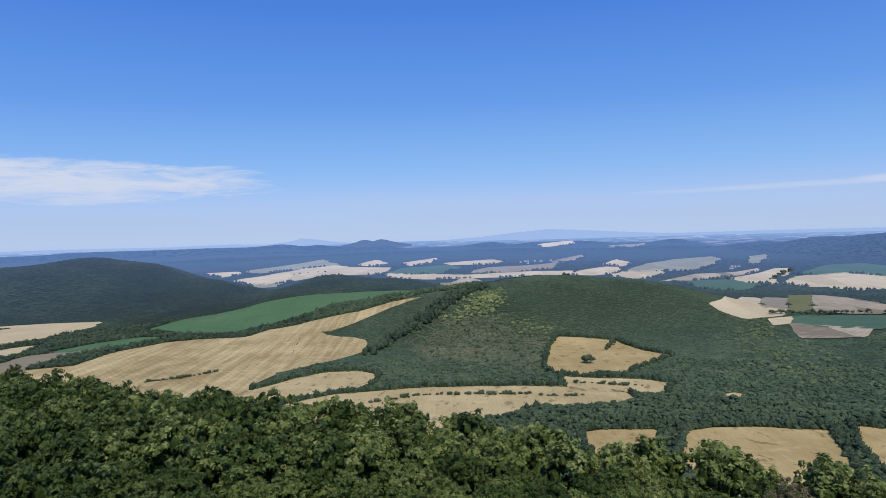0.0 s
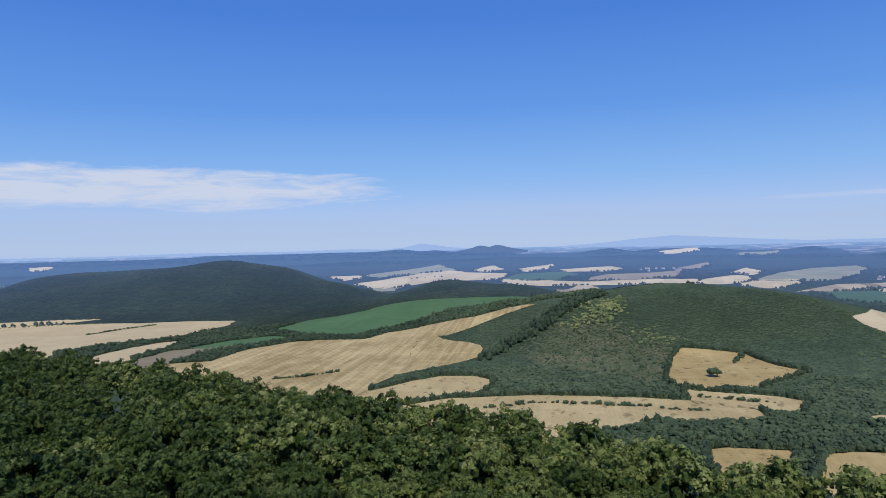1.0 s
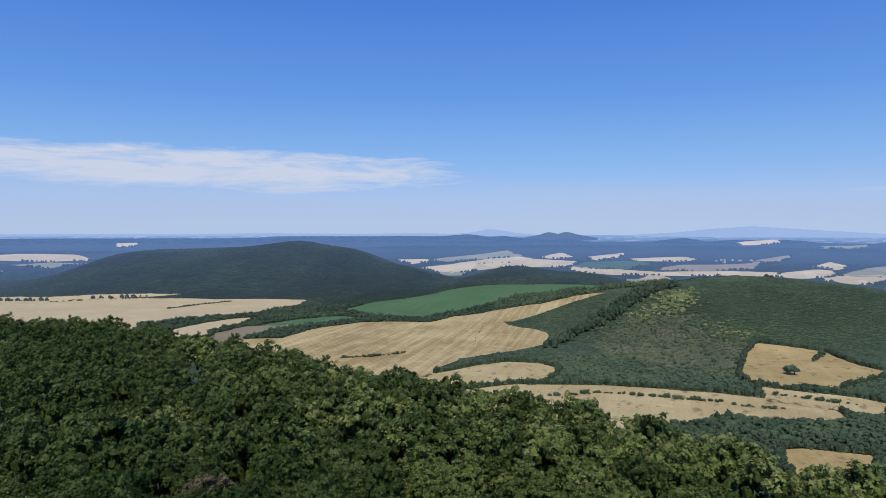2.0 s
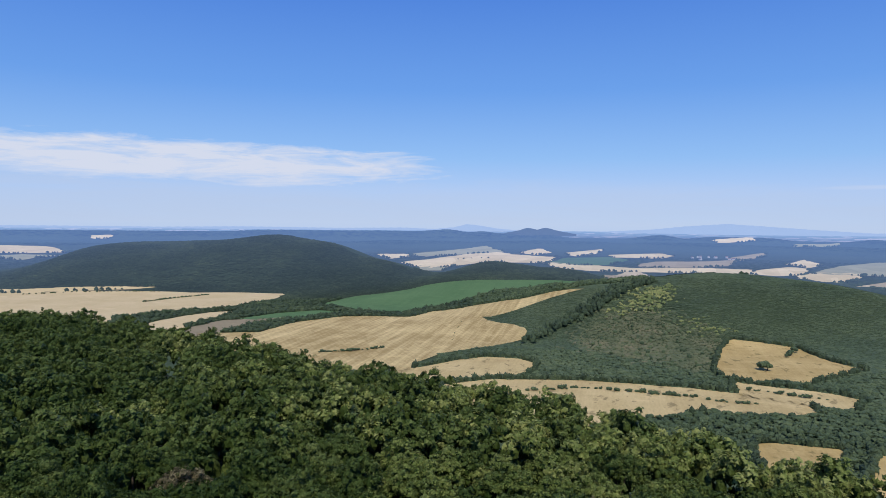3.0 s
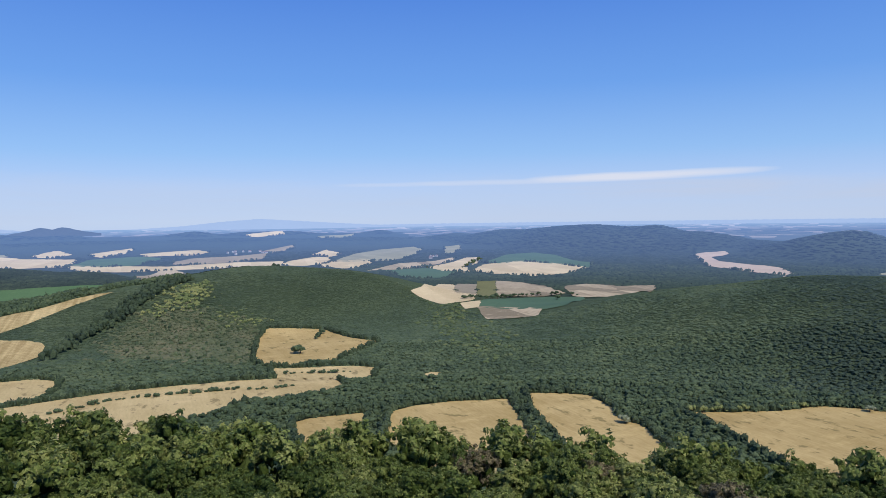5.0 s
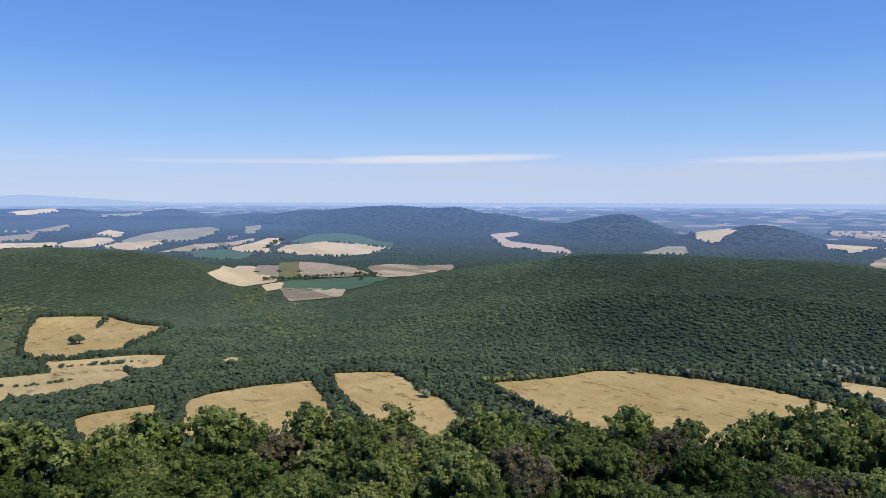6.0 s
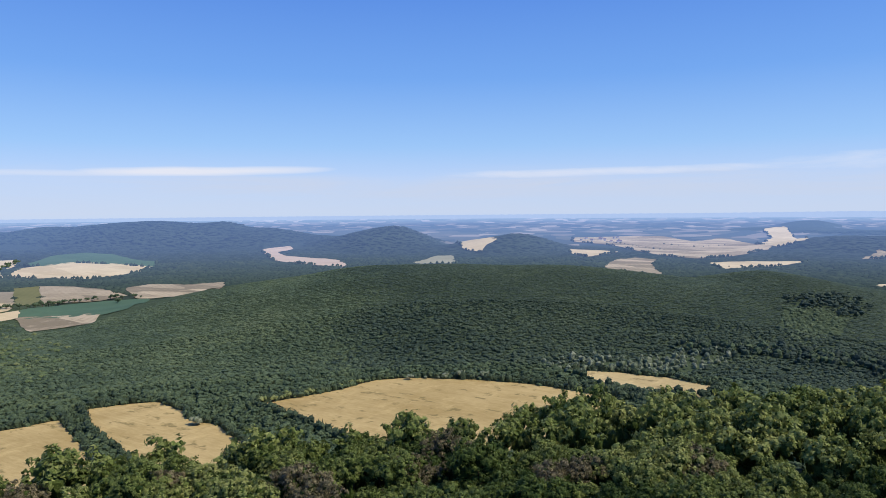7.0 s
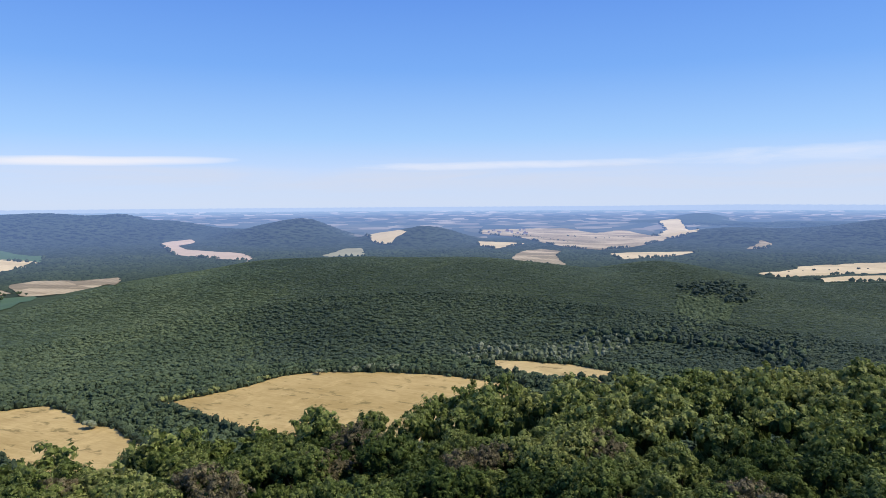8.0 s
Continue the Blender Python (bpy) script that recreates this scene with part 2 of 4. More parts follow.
def haze_glow(nt, shader, amount=1.0):
    """Haze painted as emission on the far backdrop: farther away, bluer and paler."""
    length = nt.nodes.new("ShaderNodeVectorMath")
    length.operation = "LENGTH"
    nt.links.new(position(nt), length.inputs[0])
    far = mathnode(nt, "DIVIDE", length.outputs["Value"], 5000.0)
    nt.links.new(ramp(nt, far, [(d / 5000.0, c) for d, c in HAZE_GLOW]), shader.inputs["Emission Color"])
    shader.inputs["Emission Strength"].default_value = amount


def foliage(name, dark, mid, light, far=False, patch=0.012, gloss=0.1, thin=0.0, rough=0.62, spread=0.55, grain_scale=1.7, grain_mix=0.5, each=0.0):
    """Leaves: tone differs from tree to tree, and in broad drifts over the wood."""
    m, nt, shader = material(name, rough, gloss)
    geometry = nt.nodes.new("ShaderNodeNewGeometry")
    info = nt.nodes.new("ShaderNodeObjectInfo")
    pos = geometry.outputs["Position"]
    drift = mathnode(nt, "MULTIPLY_ADD", noise_tex(nt, pos, patch * 4.5, 3, 0.6), 0.45, mathnode(nt, "MULTIPLY_ADD", noise_tex(nt, pos, patch, 4, 0.6), 1.0, -0.225))
    grain = noise_tex(nt, pos, grain_scale, 3, 0.7)
    one = geometry.outputs["Random Per Island"]
    t = mathnode(nt, "ADD", mathnode(nt, "MULTIPLY_ADD", one, spread, 0.27 - spread / 2), mathnode(nt, "MULTIPLY_ADD", drift, 1.2, -0.38))
    t = mathnode(nt, "ADD", t, mathnode(nt, "MULTIPLY_ADD", grain, grain_mix, -grain_mix / 2))
    if each:
        t = mathnode(nt, "ADD", t, mathnode(nt, "MULTIPLY_ADD", info.outputs["Random"], each, -each / 2))
    color = ramp(nt, t, [(0.05, dark), (0.5, mid), (0.95, light)])
    nt.links.new(color, shader.inputs["Base Color"])
    bump(nt, shader, grain, 0.7, 1.0 / grain_scale)
    if thin:
        back = nt.nodes.new("ShaderNodeBsdfTranslucent")
        nt.links.new(color, back.inputs["Color"])
        mix = nt.nodes.new("ShaderNodeMixShader")
        mix.inputs[0].default_value = thin
        nt.links.new(shader.outputs[0], mix.inputs[1])
        nt.links.new(back.outputs[0], mix.inputs[2])
        nt.links.new(mix.outputs[0], nt.nodes["Material Output"].inputs["Surface"])
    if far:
        haze_glow(nt, shader)
    return m


def crop(name, low, high, stain=(0.2, 0.16, 0.08), rows=0.0, turn=0.0, stains=0.4, row_width=9.0, plots=0.0, streaks=0.0, far=False):
    """Stubble, hay or a low crop, with drill rows and patches where growth differs."""
    m, nt, shader = material(name, 0.95, 0.1)
    pos = position(nt)
    broad = noise_tex(nt, pos, 0.011, 5, 0.6)
    fine = noise_tex(nt, scaled(nt, pos, 0.5, 0.12, 1, turn), 1.0, 5, 0.7)
    t = mathnode(nt, "ADD", mathnode(nt, "MULTIPLY_ADD", broad, 1.3, -0.4), mathnode(nt, "MULTIPLY_ADD", fine, 0.8, -0.25))
    if rows:
        band = nt.nodes.new("ShaderNodeTexWave")
        band.bands_direction = "X"
        band.inputs["Scale"].default_value = 0.314 / row_width
        band.inputs["Distortion"].default_value, band.inputs["Detail"].default_value = 0.6, 2.0
        nt.links.new(scaled(nt, pos, 1, 1, 1, turn), band.inputs["Vector"])
        t = mathnode(nt, "ADD", t, mathnode(nt, "MULTIPLY_ADD", band.outputs["Fac"], rows, -rows / 2))
    if streaks:
        long = noise_tex(nt, scaled(nt, pos, 0.11, 0.006, 0, turn), 1.0, 4, 0.65, 0.3)
        t = mathnode(nt, "ADD", t, mathnode(nt, "MULTIPLY_ADD", long, streaks, -streaks / 2))
    if plots:
        cells = nt.nodes.new("ShaderNodeTexVoronoi")
        cells.inputs["Scale"].default_value = 1.0
        nt.links.new(scaled(nt, pos, 0.016, 0.004, 0, turn + 25), cells.inputs["Vector"])
        split = nt.nodes.new("ShaderNodeSeparateColor")
        nt.links.new(cells.outputs["Color"], split.inputs[0])
        t = mathnode(nt, "ADD", t, mathnode(nt, "MULTIPLY_ADD", split.outputs[0], plots, -plots / 2))
    color = ramp(nt, t, [(0.1, low), (0.9, high)])
    spots = noise_tex(nt, scaled(nt, pos, 0.085, 0.05, 1, turn + 60), 1.0, 5, 0.62)
    mask = ramp(nt, spots, [(0.585, 0.0), (0.65, stains)])
    color = mixcolor(nt, mask, color, stain)
    bleached = noise_tex(nt, scaled(nt, pos, 0.02, 0.05, 1, turn), 1.0, 5, 0.7)
    color = mixcolor(nt, ramp(nt, bleached, [(0.55, 0.0), (0.75, 0.45)]), color, tuple(min(1.0, c * 1.25) for c in high))
    nt.links.new(color, shader.inputs["Base Color"])
    bump(nt, shader, fine, 0.5, 0.3)
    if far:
        haze_glow(nt, shader, 0.75)
    return m


def woodland_floor(name, dark, light, bumps=4.0, far=False, glow=0.0, tint=(0.20, 0.34, 0.76)):
    m, nt, shader = material(name, 0.95, 0.1)
    pos = position(nt)
    clumps = noise_tex(nt, pos, 0.07, 5, 0.7)
    broad = noise_tex(nt, pos, 0.006, 4, 0.6)
    t = mathnode(nt, "ADD", mathnode(nt, "MULTIPLY", clumps, 0.6), mathnode(nt, "MULTIPLY", broad, 0.5))
    nt.links.new(ramp(nt, t, [(0.35, dark), (0.75, light)]), shader.inputs["Base Color"])
    bump(nt, shader, clumps, 1.0, bumps)
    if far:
        haze_glow(nt, shader)
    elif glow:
        # An even bluish glow on the surface stands in for haze.
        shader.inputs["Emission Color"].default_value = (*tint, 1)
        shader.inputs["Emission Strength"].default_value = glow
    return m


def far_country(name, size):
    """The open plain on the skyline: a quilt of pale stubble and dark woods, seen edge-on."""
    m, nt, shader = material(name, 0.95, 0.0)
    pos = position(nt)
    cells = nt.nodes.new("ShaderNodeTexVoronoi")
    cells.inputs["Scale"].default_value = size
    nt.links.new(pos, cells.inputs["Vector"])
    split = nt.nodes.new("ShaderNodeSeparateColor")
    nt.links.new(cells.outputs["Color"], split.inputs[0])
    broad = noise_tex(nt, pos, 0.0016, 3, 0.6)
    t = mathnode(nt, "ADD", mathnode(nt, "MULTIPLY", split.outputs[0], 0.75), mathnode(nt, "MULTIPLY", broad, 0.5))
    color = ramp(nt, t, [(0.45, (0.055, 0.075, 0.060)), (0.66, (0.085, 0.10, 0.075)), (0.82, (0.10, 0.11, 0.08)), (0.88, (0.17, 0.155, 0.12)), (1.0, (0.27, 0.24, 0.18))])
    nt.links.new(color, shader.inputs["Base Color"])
    # Haze over the plain, painted as emission.
    haze_glow(nt, shader, 1.1)
    return m


M = {
    "oak_leaves": foliage("oak_leaves", (0.056, 0.092, 0.020), (0.172, 0.222, 0.056), (0.375, 0.395, 0.132), patch=0.035, gloss=0.12, thin=0.3, rough=0.5, spread=0.45, grain_scale=5.0, grain_mix=0.7, each=0.45),
    # Inner foliage: the shade in the crowns' gaps is put into this dark colour.
    "oak_shade": foliage("oak_inner_shade", (0.018, 0.036, 0.006), (0.042, 0.066, 0.013), (0.085, 0.112, 0.028), patch=0.03, grain_scale=3.0, grain_mix=1.4, each=0.4),
    "dry_leaves": foliage("browning_leaves", (0.085, 0.080, 0.038), (0.185, 0.160, 0.085), (0.310, 0.265, 0.150), patch=0.03, gloss=0.15, thin=0.28, rough=0.55, spread=0.9, grain_scale=5.0, grain_mix=1.0),
    "wood_leaves": foliage("wood_leaves", (0.042, 0.064, 0.036), (0.070, 0.102, 0.052), (0.120, 0.156, 0.076), patch=0.02, spread=0.4, grain_scale=0.7, grain_mix=0.9),
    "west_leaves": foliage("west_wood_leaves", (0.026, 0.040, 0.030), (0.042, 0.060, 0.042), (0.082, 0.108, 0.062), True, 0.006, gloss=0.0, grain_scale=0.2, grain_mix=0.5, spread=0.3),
    "scrub_leaves": foliage("scrub_leaves", (0.070, 0.096, 0.050), (0.118, 0.136, 0.072), (0.200, 0.178, 0.108), patch=0.016, spread=0.3),
    "bright_leaves": foliage("young_wood_leaves", (0.090, 0.130, 0.050), (0.185, 0.215, 0.078), (0.300, 0.300, 0.115), patch=0.02),
    "willow_leaves": foliage("willow_leaves", (0.100, 0.130, 0.076), (0.165, 0.195, 0.120), (0.255, 0.275, 0.185)),
    "conifer_leaves": foliage("conifer_needles", (0.030, 0.048, 0.036), (0.044, 0.066, 0.046), (0.066, 0.092, 0.058)),
    # Lighter, yellower leaves for the crease, its sunlit look put into the colour.
    "sunny_leaves": foliage("sunlit_young_leaves", (0.070, 0.105, 0.046), (0.115, 0.150, 0.062), (0.180, 0.200, 0.082), patch=0.02, grain_scale=0.7),
    # Darker copy of the hill leaves, for the southern ridge.
    "shade_leaves": foliage("darker_hill_leaves", (0.034, 0.054, 0.036), (0.054, 0.080, 0.050), (0.090, 0.120, 0.066), patch=0.008, spread=0.45, grain_scale=0.55, grain_mix=0.8),
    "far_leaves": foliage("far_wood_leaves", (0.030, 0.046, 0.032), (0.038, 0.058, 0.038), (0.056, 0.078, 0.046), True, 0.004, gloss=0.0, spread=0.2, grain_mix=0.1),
    "hill_leaves": foliage("hill_wood_leaves", (0.050, 0.076, 0.044), (0.080, 0.114, 0.060), (0.135, 0.170, 0.084), patch=0.008, spread=0.45, grain_scale=0.55, grain_mix=0.8),
    "belt_leaves": foliage("tree_belt_leaves", (0.034, 0.052, 0.032), (0.054, 0.080, 0.044), (0.088, 0.118, 0.060), grain_scale=0.7, grain_mix=0.8),
    # Darker copy of the oak leaves: the western brow's shade put into colour.
    "oak_dimmed": foliage("dimmed_green_oak_leaves", (0.028, 0.054, 0.012), (0.076, 0.116, 0.028), (0.185, 0.228, 0.068), patch=0.035, gloss=0.12, thin=0.28, rough=0.5, spread=0.45, grain_scale=5.0, grain_mix=0.7, each=0.45),
    "bark": material("oak_bark", 0.9)[0],
    "floor": woodland_floor("woodland_floor", (0.044, 0.066, 0.036), (0.082, 0.112, 0.056)),
    # Darker woodland floor for the ground nearest the lookout.
    "near_floor": woodland_floor("dark_near_floor", (0.020, 0.030, 0.014), (0.044, 0.056, 0.026)),
    "far_a": woodland_floor("distant_woods", (0.026, 0.042, 0.028), (0.050, 0.072, 0.042), 2.0, far=True),
    "far_c": far_country("far_plain", 0.0085),
    "far_d": far_country("skyline_plain", 0.015),
    # Skyline haze painted into both materials as a constant glow.
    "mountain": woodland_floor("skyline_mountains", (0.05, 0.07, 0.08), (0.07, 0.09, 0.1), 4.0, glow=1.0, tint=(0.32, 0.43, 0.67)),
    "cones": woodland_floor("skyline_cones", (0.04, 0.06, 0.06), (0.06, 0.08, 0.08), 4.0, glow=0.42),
    "straw": crop("wheat_stubble", (0.34, 0.25, 0.105), (0.66, 0.52, 0.255), rows=0.10, turn=-35, stains=0.25, row_width=8, plots=0.2, streaks=1.7),
    "pale": crop("pale_stubble", (0.52, 0.41, 0.22), (0.64, 0.52, 0.31), rows=0.15, turn=20, stains=0.12),
    "dry": crop("dry_meadow", (0.42, 0.32, 0.145), (0.65, 0.52, 0.265), stain=(0.20, 0.16, 0.075), turn=60, stains=0.75, streaks=0.6),
    "dry2": crop("parched_pasture", (0.36, 0.26, 0.10), (0.59, 0.45, 0.205), stain=(0.18, 0.145, 0.055), turn=30, stains=0.75, streaks=0.6),
    "grey": crop("ploughed_soil", (0.24, 0.20, 0.125), (0.31, 0.26, 0.165), rows=0.2, turn=10, stains=0.1),
    "beet": crop("beet_leaves", (0.080, 0.150, 0.064), (0.120, 0.205, 0.088), stain=(0.13, 0.19, 0.08), rows=0.12, turn=-60, stains=0.35, streaks=0.6),
    "fpale": crop("distant_stubble", (0.51, 0.41, 0.24), (0.67, 0.555, 0.345), stains=0.1, plots=0.5, far=True),
    "fstraw": crop("distant_wheat_stubble", (0.24, 0.20, 0.130), (0.50, 0.41, 0.270), rows=0.15, turn=60, stains=0.35, row_width=14, plots=1.2, far=True),
    "forange": crop("distant_tilled_clay", (0.46, 0.36, 0.27), (0.56, 0.45, 0.35), stains=0.1, far=True),
    "folive": crop("distant_beans", (0.25, 0.25, 0.165), (0.34, 0.33, 0.225), stains=0.1, plots=0.4, far=True),
    "green": crop("ripening_beans", (0.15, 0.155, 0.068), (0.22, 0.215, 0.095), rows=0.2, turn=10, stains=0.1),
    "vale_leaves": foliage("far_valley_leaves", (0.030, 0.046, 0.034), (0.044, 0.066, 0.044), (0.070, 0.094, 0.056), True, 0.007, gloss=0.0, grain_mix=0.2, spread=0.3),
    "fgrey": crop("distant_fallow", (0.27, 0.23, 0.155), (0.36, 0.31, 0.215), stains=0.1, plots=0.3, far=True),
    "fbeet": crop("distant_beet", (0.070, 0.128, 0.078), (0.098, 0.165, 0.098), stains=0.1, plots=0.3, far=True),
}
M["bark"].node_tree.nodes["Principled BSDF"].inputs["Base Color"].default_value = (0.09, 0.07, 0.05, 1)


# ---------- mesh helpers ----------
def mesh_of(name, verts, faces, mats, face_mats=None, smooth=False):
    me = bpy.data.meshes.new(name)
    verts, faces = np.asarray(verts, np.float32), np.asarray(faces, np.int32)
    n, k = faces.shape
    me.vertices.add(len(verts))
    me.vertices.foreach_set("co", verts.ravel())
    me.loops.add(n * k)
    me.loops.foreach_set("vertex_index", faces.ravel())
    me.polygons.add(n)
    me.polygons.foreach_set("loop_start", np.arange(0, n * k, k, dtype=np.int32))
    for m in mats:
        me.materials.append(m)
    if face_mats is not None:
        me.polygons.foreach_set("material_index", np.asarray(face_mats, np.int32))
    me.polygons.foreach_set("use_smooth", np.full(n, smooth, dtype=bool))
    me.update(calc_edges=True)
    me.validate()
    return me


def inside(px, py, poly):
    """Which points lie in the polygon."""
    hit = np.zeros(px.shape, bool)
    for (x0, y0), (x1, y1) in zip(poly, poly[1:] + poly[:1]):
        if y0 == y1:
            continue
        cut = (y0 > py) != (y1 > py)
        hit ^= cut & (px < (x1 - x0) * (py - y0) / (y1 - y0) + x0)
    return hit


# ---------- ground ----------
bearings = np.concatenate([np.arange(-180, -60, 4.0), np.arange(-60, 112, 0.5), np.arange(112, 180, 4.0)])
radii = np.concatenate([[0.0], np.geomspace(8, 420, 46), np.arange(440, 1700, 12.0), np.arange(1712, 2700, 17.0), np.arange(2720, 4980, 28.0)])


def on_far_hill(x, y):
    """Where one of the far hills stands out of the plain."""
    d = np.hypot(x, y)
    base = 0.038 * np.maximum(d - 2000, 0) + 0.013 * np.maximum(d - 4000, 0)
    return np.max([ridge(x, y, d, *HILLS[h]) for h in ("far_ridge", "fold_ridge", "wooded_ridge", "cone_hill", "knoll", "table_hill", "table_foot", "south_ridge")], 0) > base + 2


def make_ground():
    b, r = np.meshgrid(np.radians(bearings), radii)
    x, y = np.sin(b) * r, np.cos(b) * r
    z = land(x, y)
    nb, nr = len(bearings), len(radii)
    i, j = np.meshgrid(np.arange(nr - 1), np.arange(nb), indexing="ij")
    k = (j + 1) % nb
    faces = np.stack([i * nb + j, (i + 1) * nb + j, (i + 1) * nb + k, i * nb + k], -1).reshape(-1, 4)
    rc = np.repeat(radii[:-1], nb)
    hilly = on_far_hill(x, y)[:-1].ravel()
    plain = (rc > np.interp(np.tile(bearings, nr - 1), (20, 21.5, 24, 43, 45, 51, 59), (4300, 3800, 3950, 3450, 3300, 3150, 2750))) & ~hilly
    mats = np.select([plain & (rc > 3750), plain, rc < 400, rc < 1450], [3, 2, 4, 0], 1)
    me = mesh_of("ground", np.stack([x, y, z], -1).reshape(-1, 3), faces, [M["floor"], M["far_a"], M["far_c"], M["far_d"], M["near_floor"]], mats, smooth=True)
    return tagged(new("ground", me), "rolling hill country with dark woodland floor reaching the horizon", "ground", kind="structure")


make_ground()


def make_mountains():
    """The blue mountains on the skyline."""
    for name, label, points in (
        ("backdrop_peak", "hazy blue flat-topped peak on the skyline", [(-15, -0.5), (-12.7, -0.3), (-11.6, -0.02), (-10.6, -0.12), (-9.1, -0.36), (-7, -0.55)]),
        ("backdrop_range", "faint pale blue range far beyond the forest ridge", [(-62, -0.5), (-45, -0.42), (-36, -0.46), (-30, -0.38), (-22, -0.44), (-17, -0.36), (-13, -0.5)]),
        ("backdrop_plain", "pale blue strip of the farthest plain under the sky", [(14, -0.42), (24, -0.36), (40, -0.33), (58, -0.3), (80, -0.26), (90, -0.18), (96, -0.22), (116, -0.3)]),
        ("backdrop_hills", "twin blue wooded cones on the skyline", [(-8.6, -0.75), (-7.4, -0.52), (-6.9, -0.36), (-6.5, -0.27), (-6.1, -0.36), (-5.8, -0.42), (-5.4, -0.32), (-5.1, -0.25), (-4.6, -0.36), (-4.0, -0.52), (-2.6, -0.75)]),
        ("backdrop_mountains", "long pale blue mountain range on the skyline", [(-2, -0.6), (3.1, -0.32), (5.9, -0.02), (8.9, 0.2), (12.3, -0.02), (15, -0.2), (18.5, -0.4), (24, -0.55)]),
    ):
        step = np.arange(points[0][0], points[-1][0] + 0.01, 0.08)
        el = np.interp(step, [p[0] for p in points], [p[1] for p in points]) + 0.012 * np.sin(step * 9) + 0.012 * np.sin(step * 23 + 1)
        el = np.convolve(np.pad(el, 1, "edge"), np.ones(3) / 3, "valid")
        far = 4600 if "hills" in name else 4940
        x, y = at(step, far)
        crest = np.stack([x, y, EYE + far * np.tan(np.radians(el))], -1)
        x, y = at(step, far - 200)
        foot = np.stack([x, y, np.full_like(x, 95.0)], -1)
        n = len(step)
        a = np.arange(n - 1)
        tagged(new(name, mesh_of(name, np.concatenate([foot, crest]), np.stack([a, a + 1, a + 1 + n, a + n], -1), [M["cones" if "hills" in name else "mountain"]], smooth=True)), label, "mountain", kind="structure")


make_mountains()

# ---------- fields ----------
from mathutils import geometry as planar

OPEN_LAND, MEADOWS = [], []
FIELD_LABELS = {
    "straw": "harvested golden wheat field with drill rows on a gentle slope",
    "pale": "pale harvested grain field below the wooded hill",
    "dry": "sun-bleached meadow strip between bushes in the valley",
    "dry2": "parched yellow pasture enclosed by dark woods",
    "grey": "grey-brown ploughed field beside a hedge",
    "beet": "lush green beet field bordered by trees",
    "fpale": "pale cream stubble field in the distance",
    "fstraw": "striped tan stubble field in the far valley",
    "forange": "winding bare clay-coloured field between distant woods",
    "green": "olive green bean plot in a patchwork of fields",
    "folive": "olive green field in the distance",
    "fgrey": "greyish fallow field in the distance",
    "fbeet": "blue-green crop field in the distance",
}


def field(name, kind, outline):
    """A field draped over the land: outline as (bearing, distance)."""
    rim, corners = [], []
    if name not in ("ploughed_field", "bean_field", "wheat_field"):
        for (b0, r0), (b1, r1) in zip(outline, outline[1:] + outline[:1]):
            corners += [(b0 + 0.09 * (b1 - b0), r0 + 0.09 * (r1 - r0)), (b0 + 0.91 * (b1 - b0), r0 + 0.91 * (r1 - r0))]
        outline = corners
    wander = 1.5 + 0.0022 * max(r for _, r in outline)
    for (b0, r0), (b1, r1) in zip(outline, outline[1:] + outline[:1]):
        x0, y0 = at(b0, r0)
        x1, y1 = at(b1, r1)
        n = max(1, int(math.hypot(x1 - x0, y1 - y0) / 22))
        for i in range(n):
            u = i / n
            w = wander * (math.sin(i * 2.1 + x0) + math.sin(i * 0.7 + y0)) if 0 < i < n else 0.0
            rim.append((x0 + u * (x1 - x0) + w * 0.5, y0 + u * (y1 - y0) + w * 0.5))
    xs, ys = [p[0] for p in rim], [p[1] for p in rim]
    step = 18.0 if min(r for _, r in outline) < 1500 else 34.0
    gx, gy = np.meshgrid(np.arange(min(xs), max(xs), step), np.arange(min(ys), max(ys), step))
    gx, gy = gx.ravel(), gy.ravel()
    keep = inside(gx, gy, rim)
    pts = [Vector(p) for p in rim] + [Vector(p) for p in zip(gx[keep], gy[keep])]
    co, _, tris, *_ = planar.delaunay_2d_cdt(pts, [], [list(range(len(rim)))], 1, 0.01)
    x, y = np.array([c[0] for c in co]), np.array([c[1] for c in co])
    d = np.hypot(x, y)
    me = mesh_of(name, np.stack([x, y, land(x, y) + 0.35 + 0.0006 * d], -1), tris, [M[kind]], smooth=True)
    OPEN_LAND.append(rim)
    if name in ("meadow", "hay_meadow", "hill_pasture"):
        MEADOWS.append(rim)
    return tagged(new(name, me), FIELD_LABELS[kind], "field", kind="structure")


field("wheat_field", "straw", [(-33.4, 1092), (-28.5, 1084), (-25.8, 1178), (-22.2, 1242), (-19.7, 1248), (-16.3, 1230), (-14.5, 1302), (-10.9, 1322), (-7.2, 1288), (-4.4, 1312), (-1.9, 1306), (-4.8, 1260), (-7.2, 1210), (-9.5, 1172), (-10.3, 1178), (-9.0, 1126), (-6.7, 1082), (-6.8, 1006), (-9.0, 958), (-13.6, 892), (-15.6, 834), (-16.3, 778), (-22.3, 796), (-29.2, 838), (-33.4, 942)])
field("beet_field", "beet", [(-23.8, 1442), (-21.0, 1528), (-18.0, 1543), (-16.3, 1561), (-15.0, 1594), (-10.9, 1616), (-7.2, 1662), (-1.9, 1718), (-2.7, 1352), (-5.3, 1532), (-8.1, 1509), (-10.9, 1429), (-12.3, 1386), (-15.0, 1348), (-17.4, 1286), (-19.7, 1316), (-22.2, 1374)])
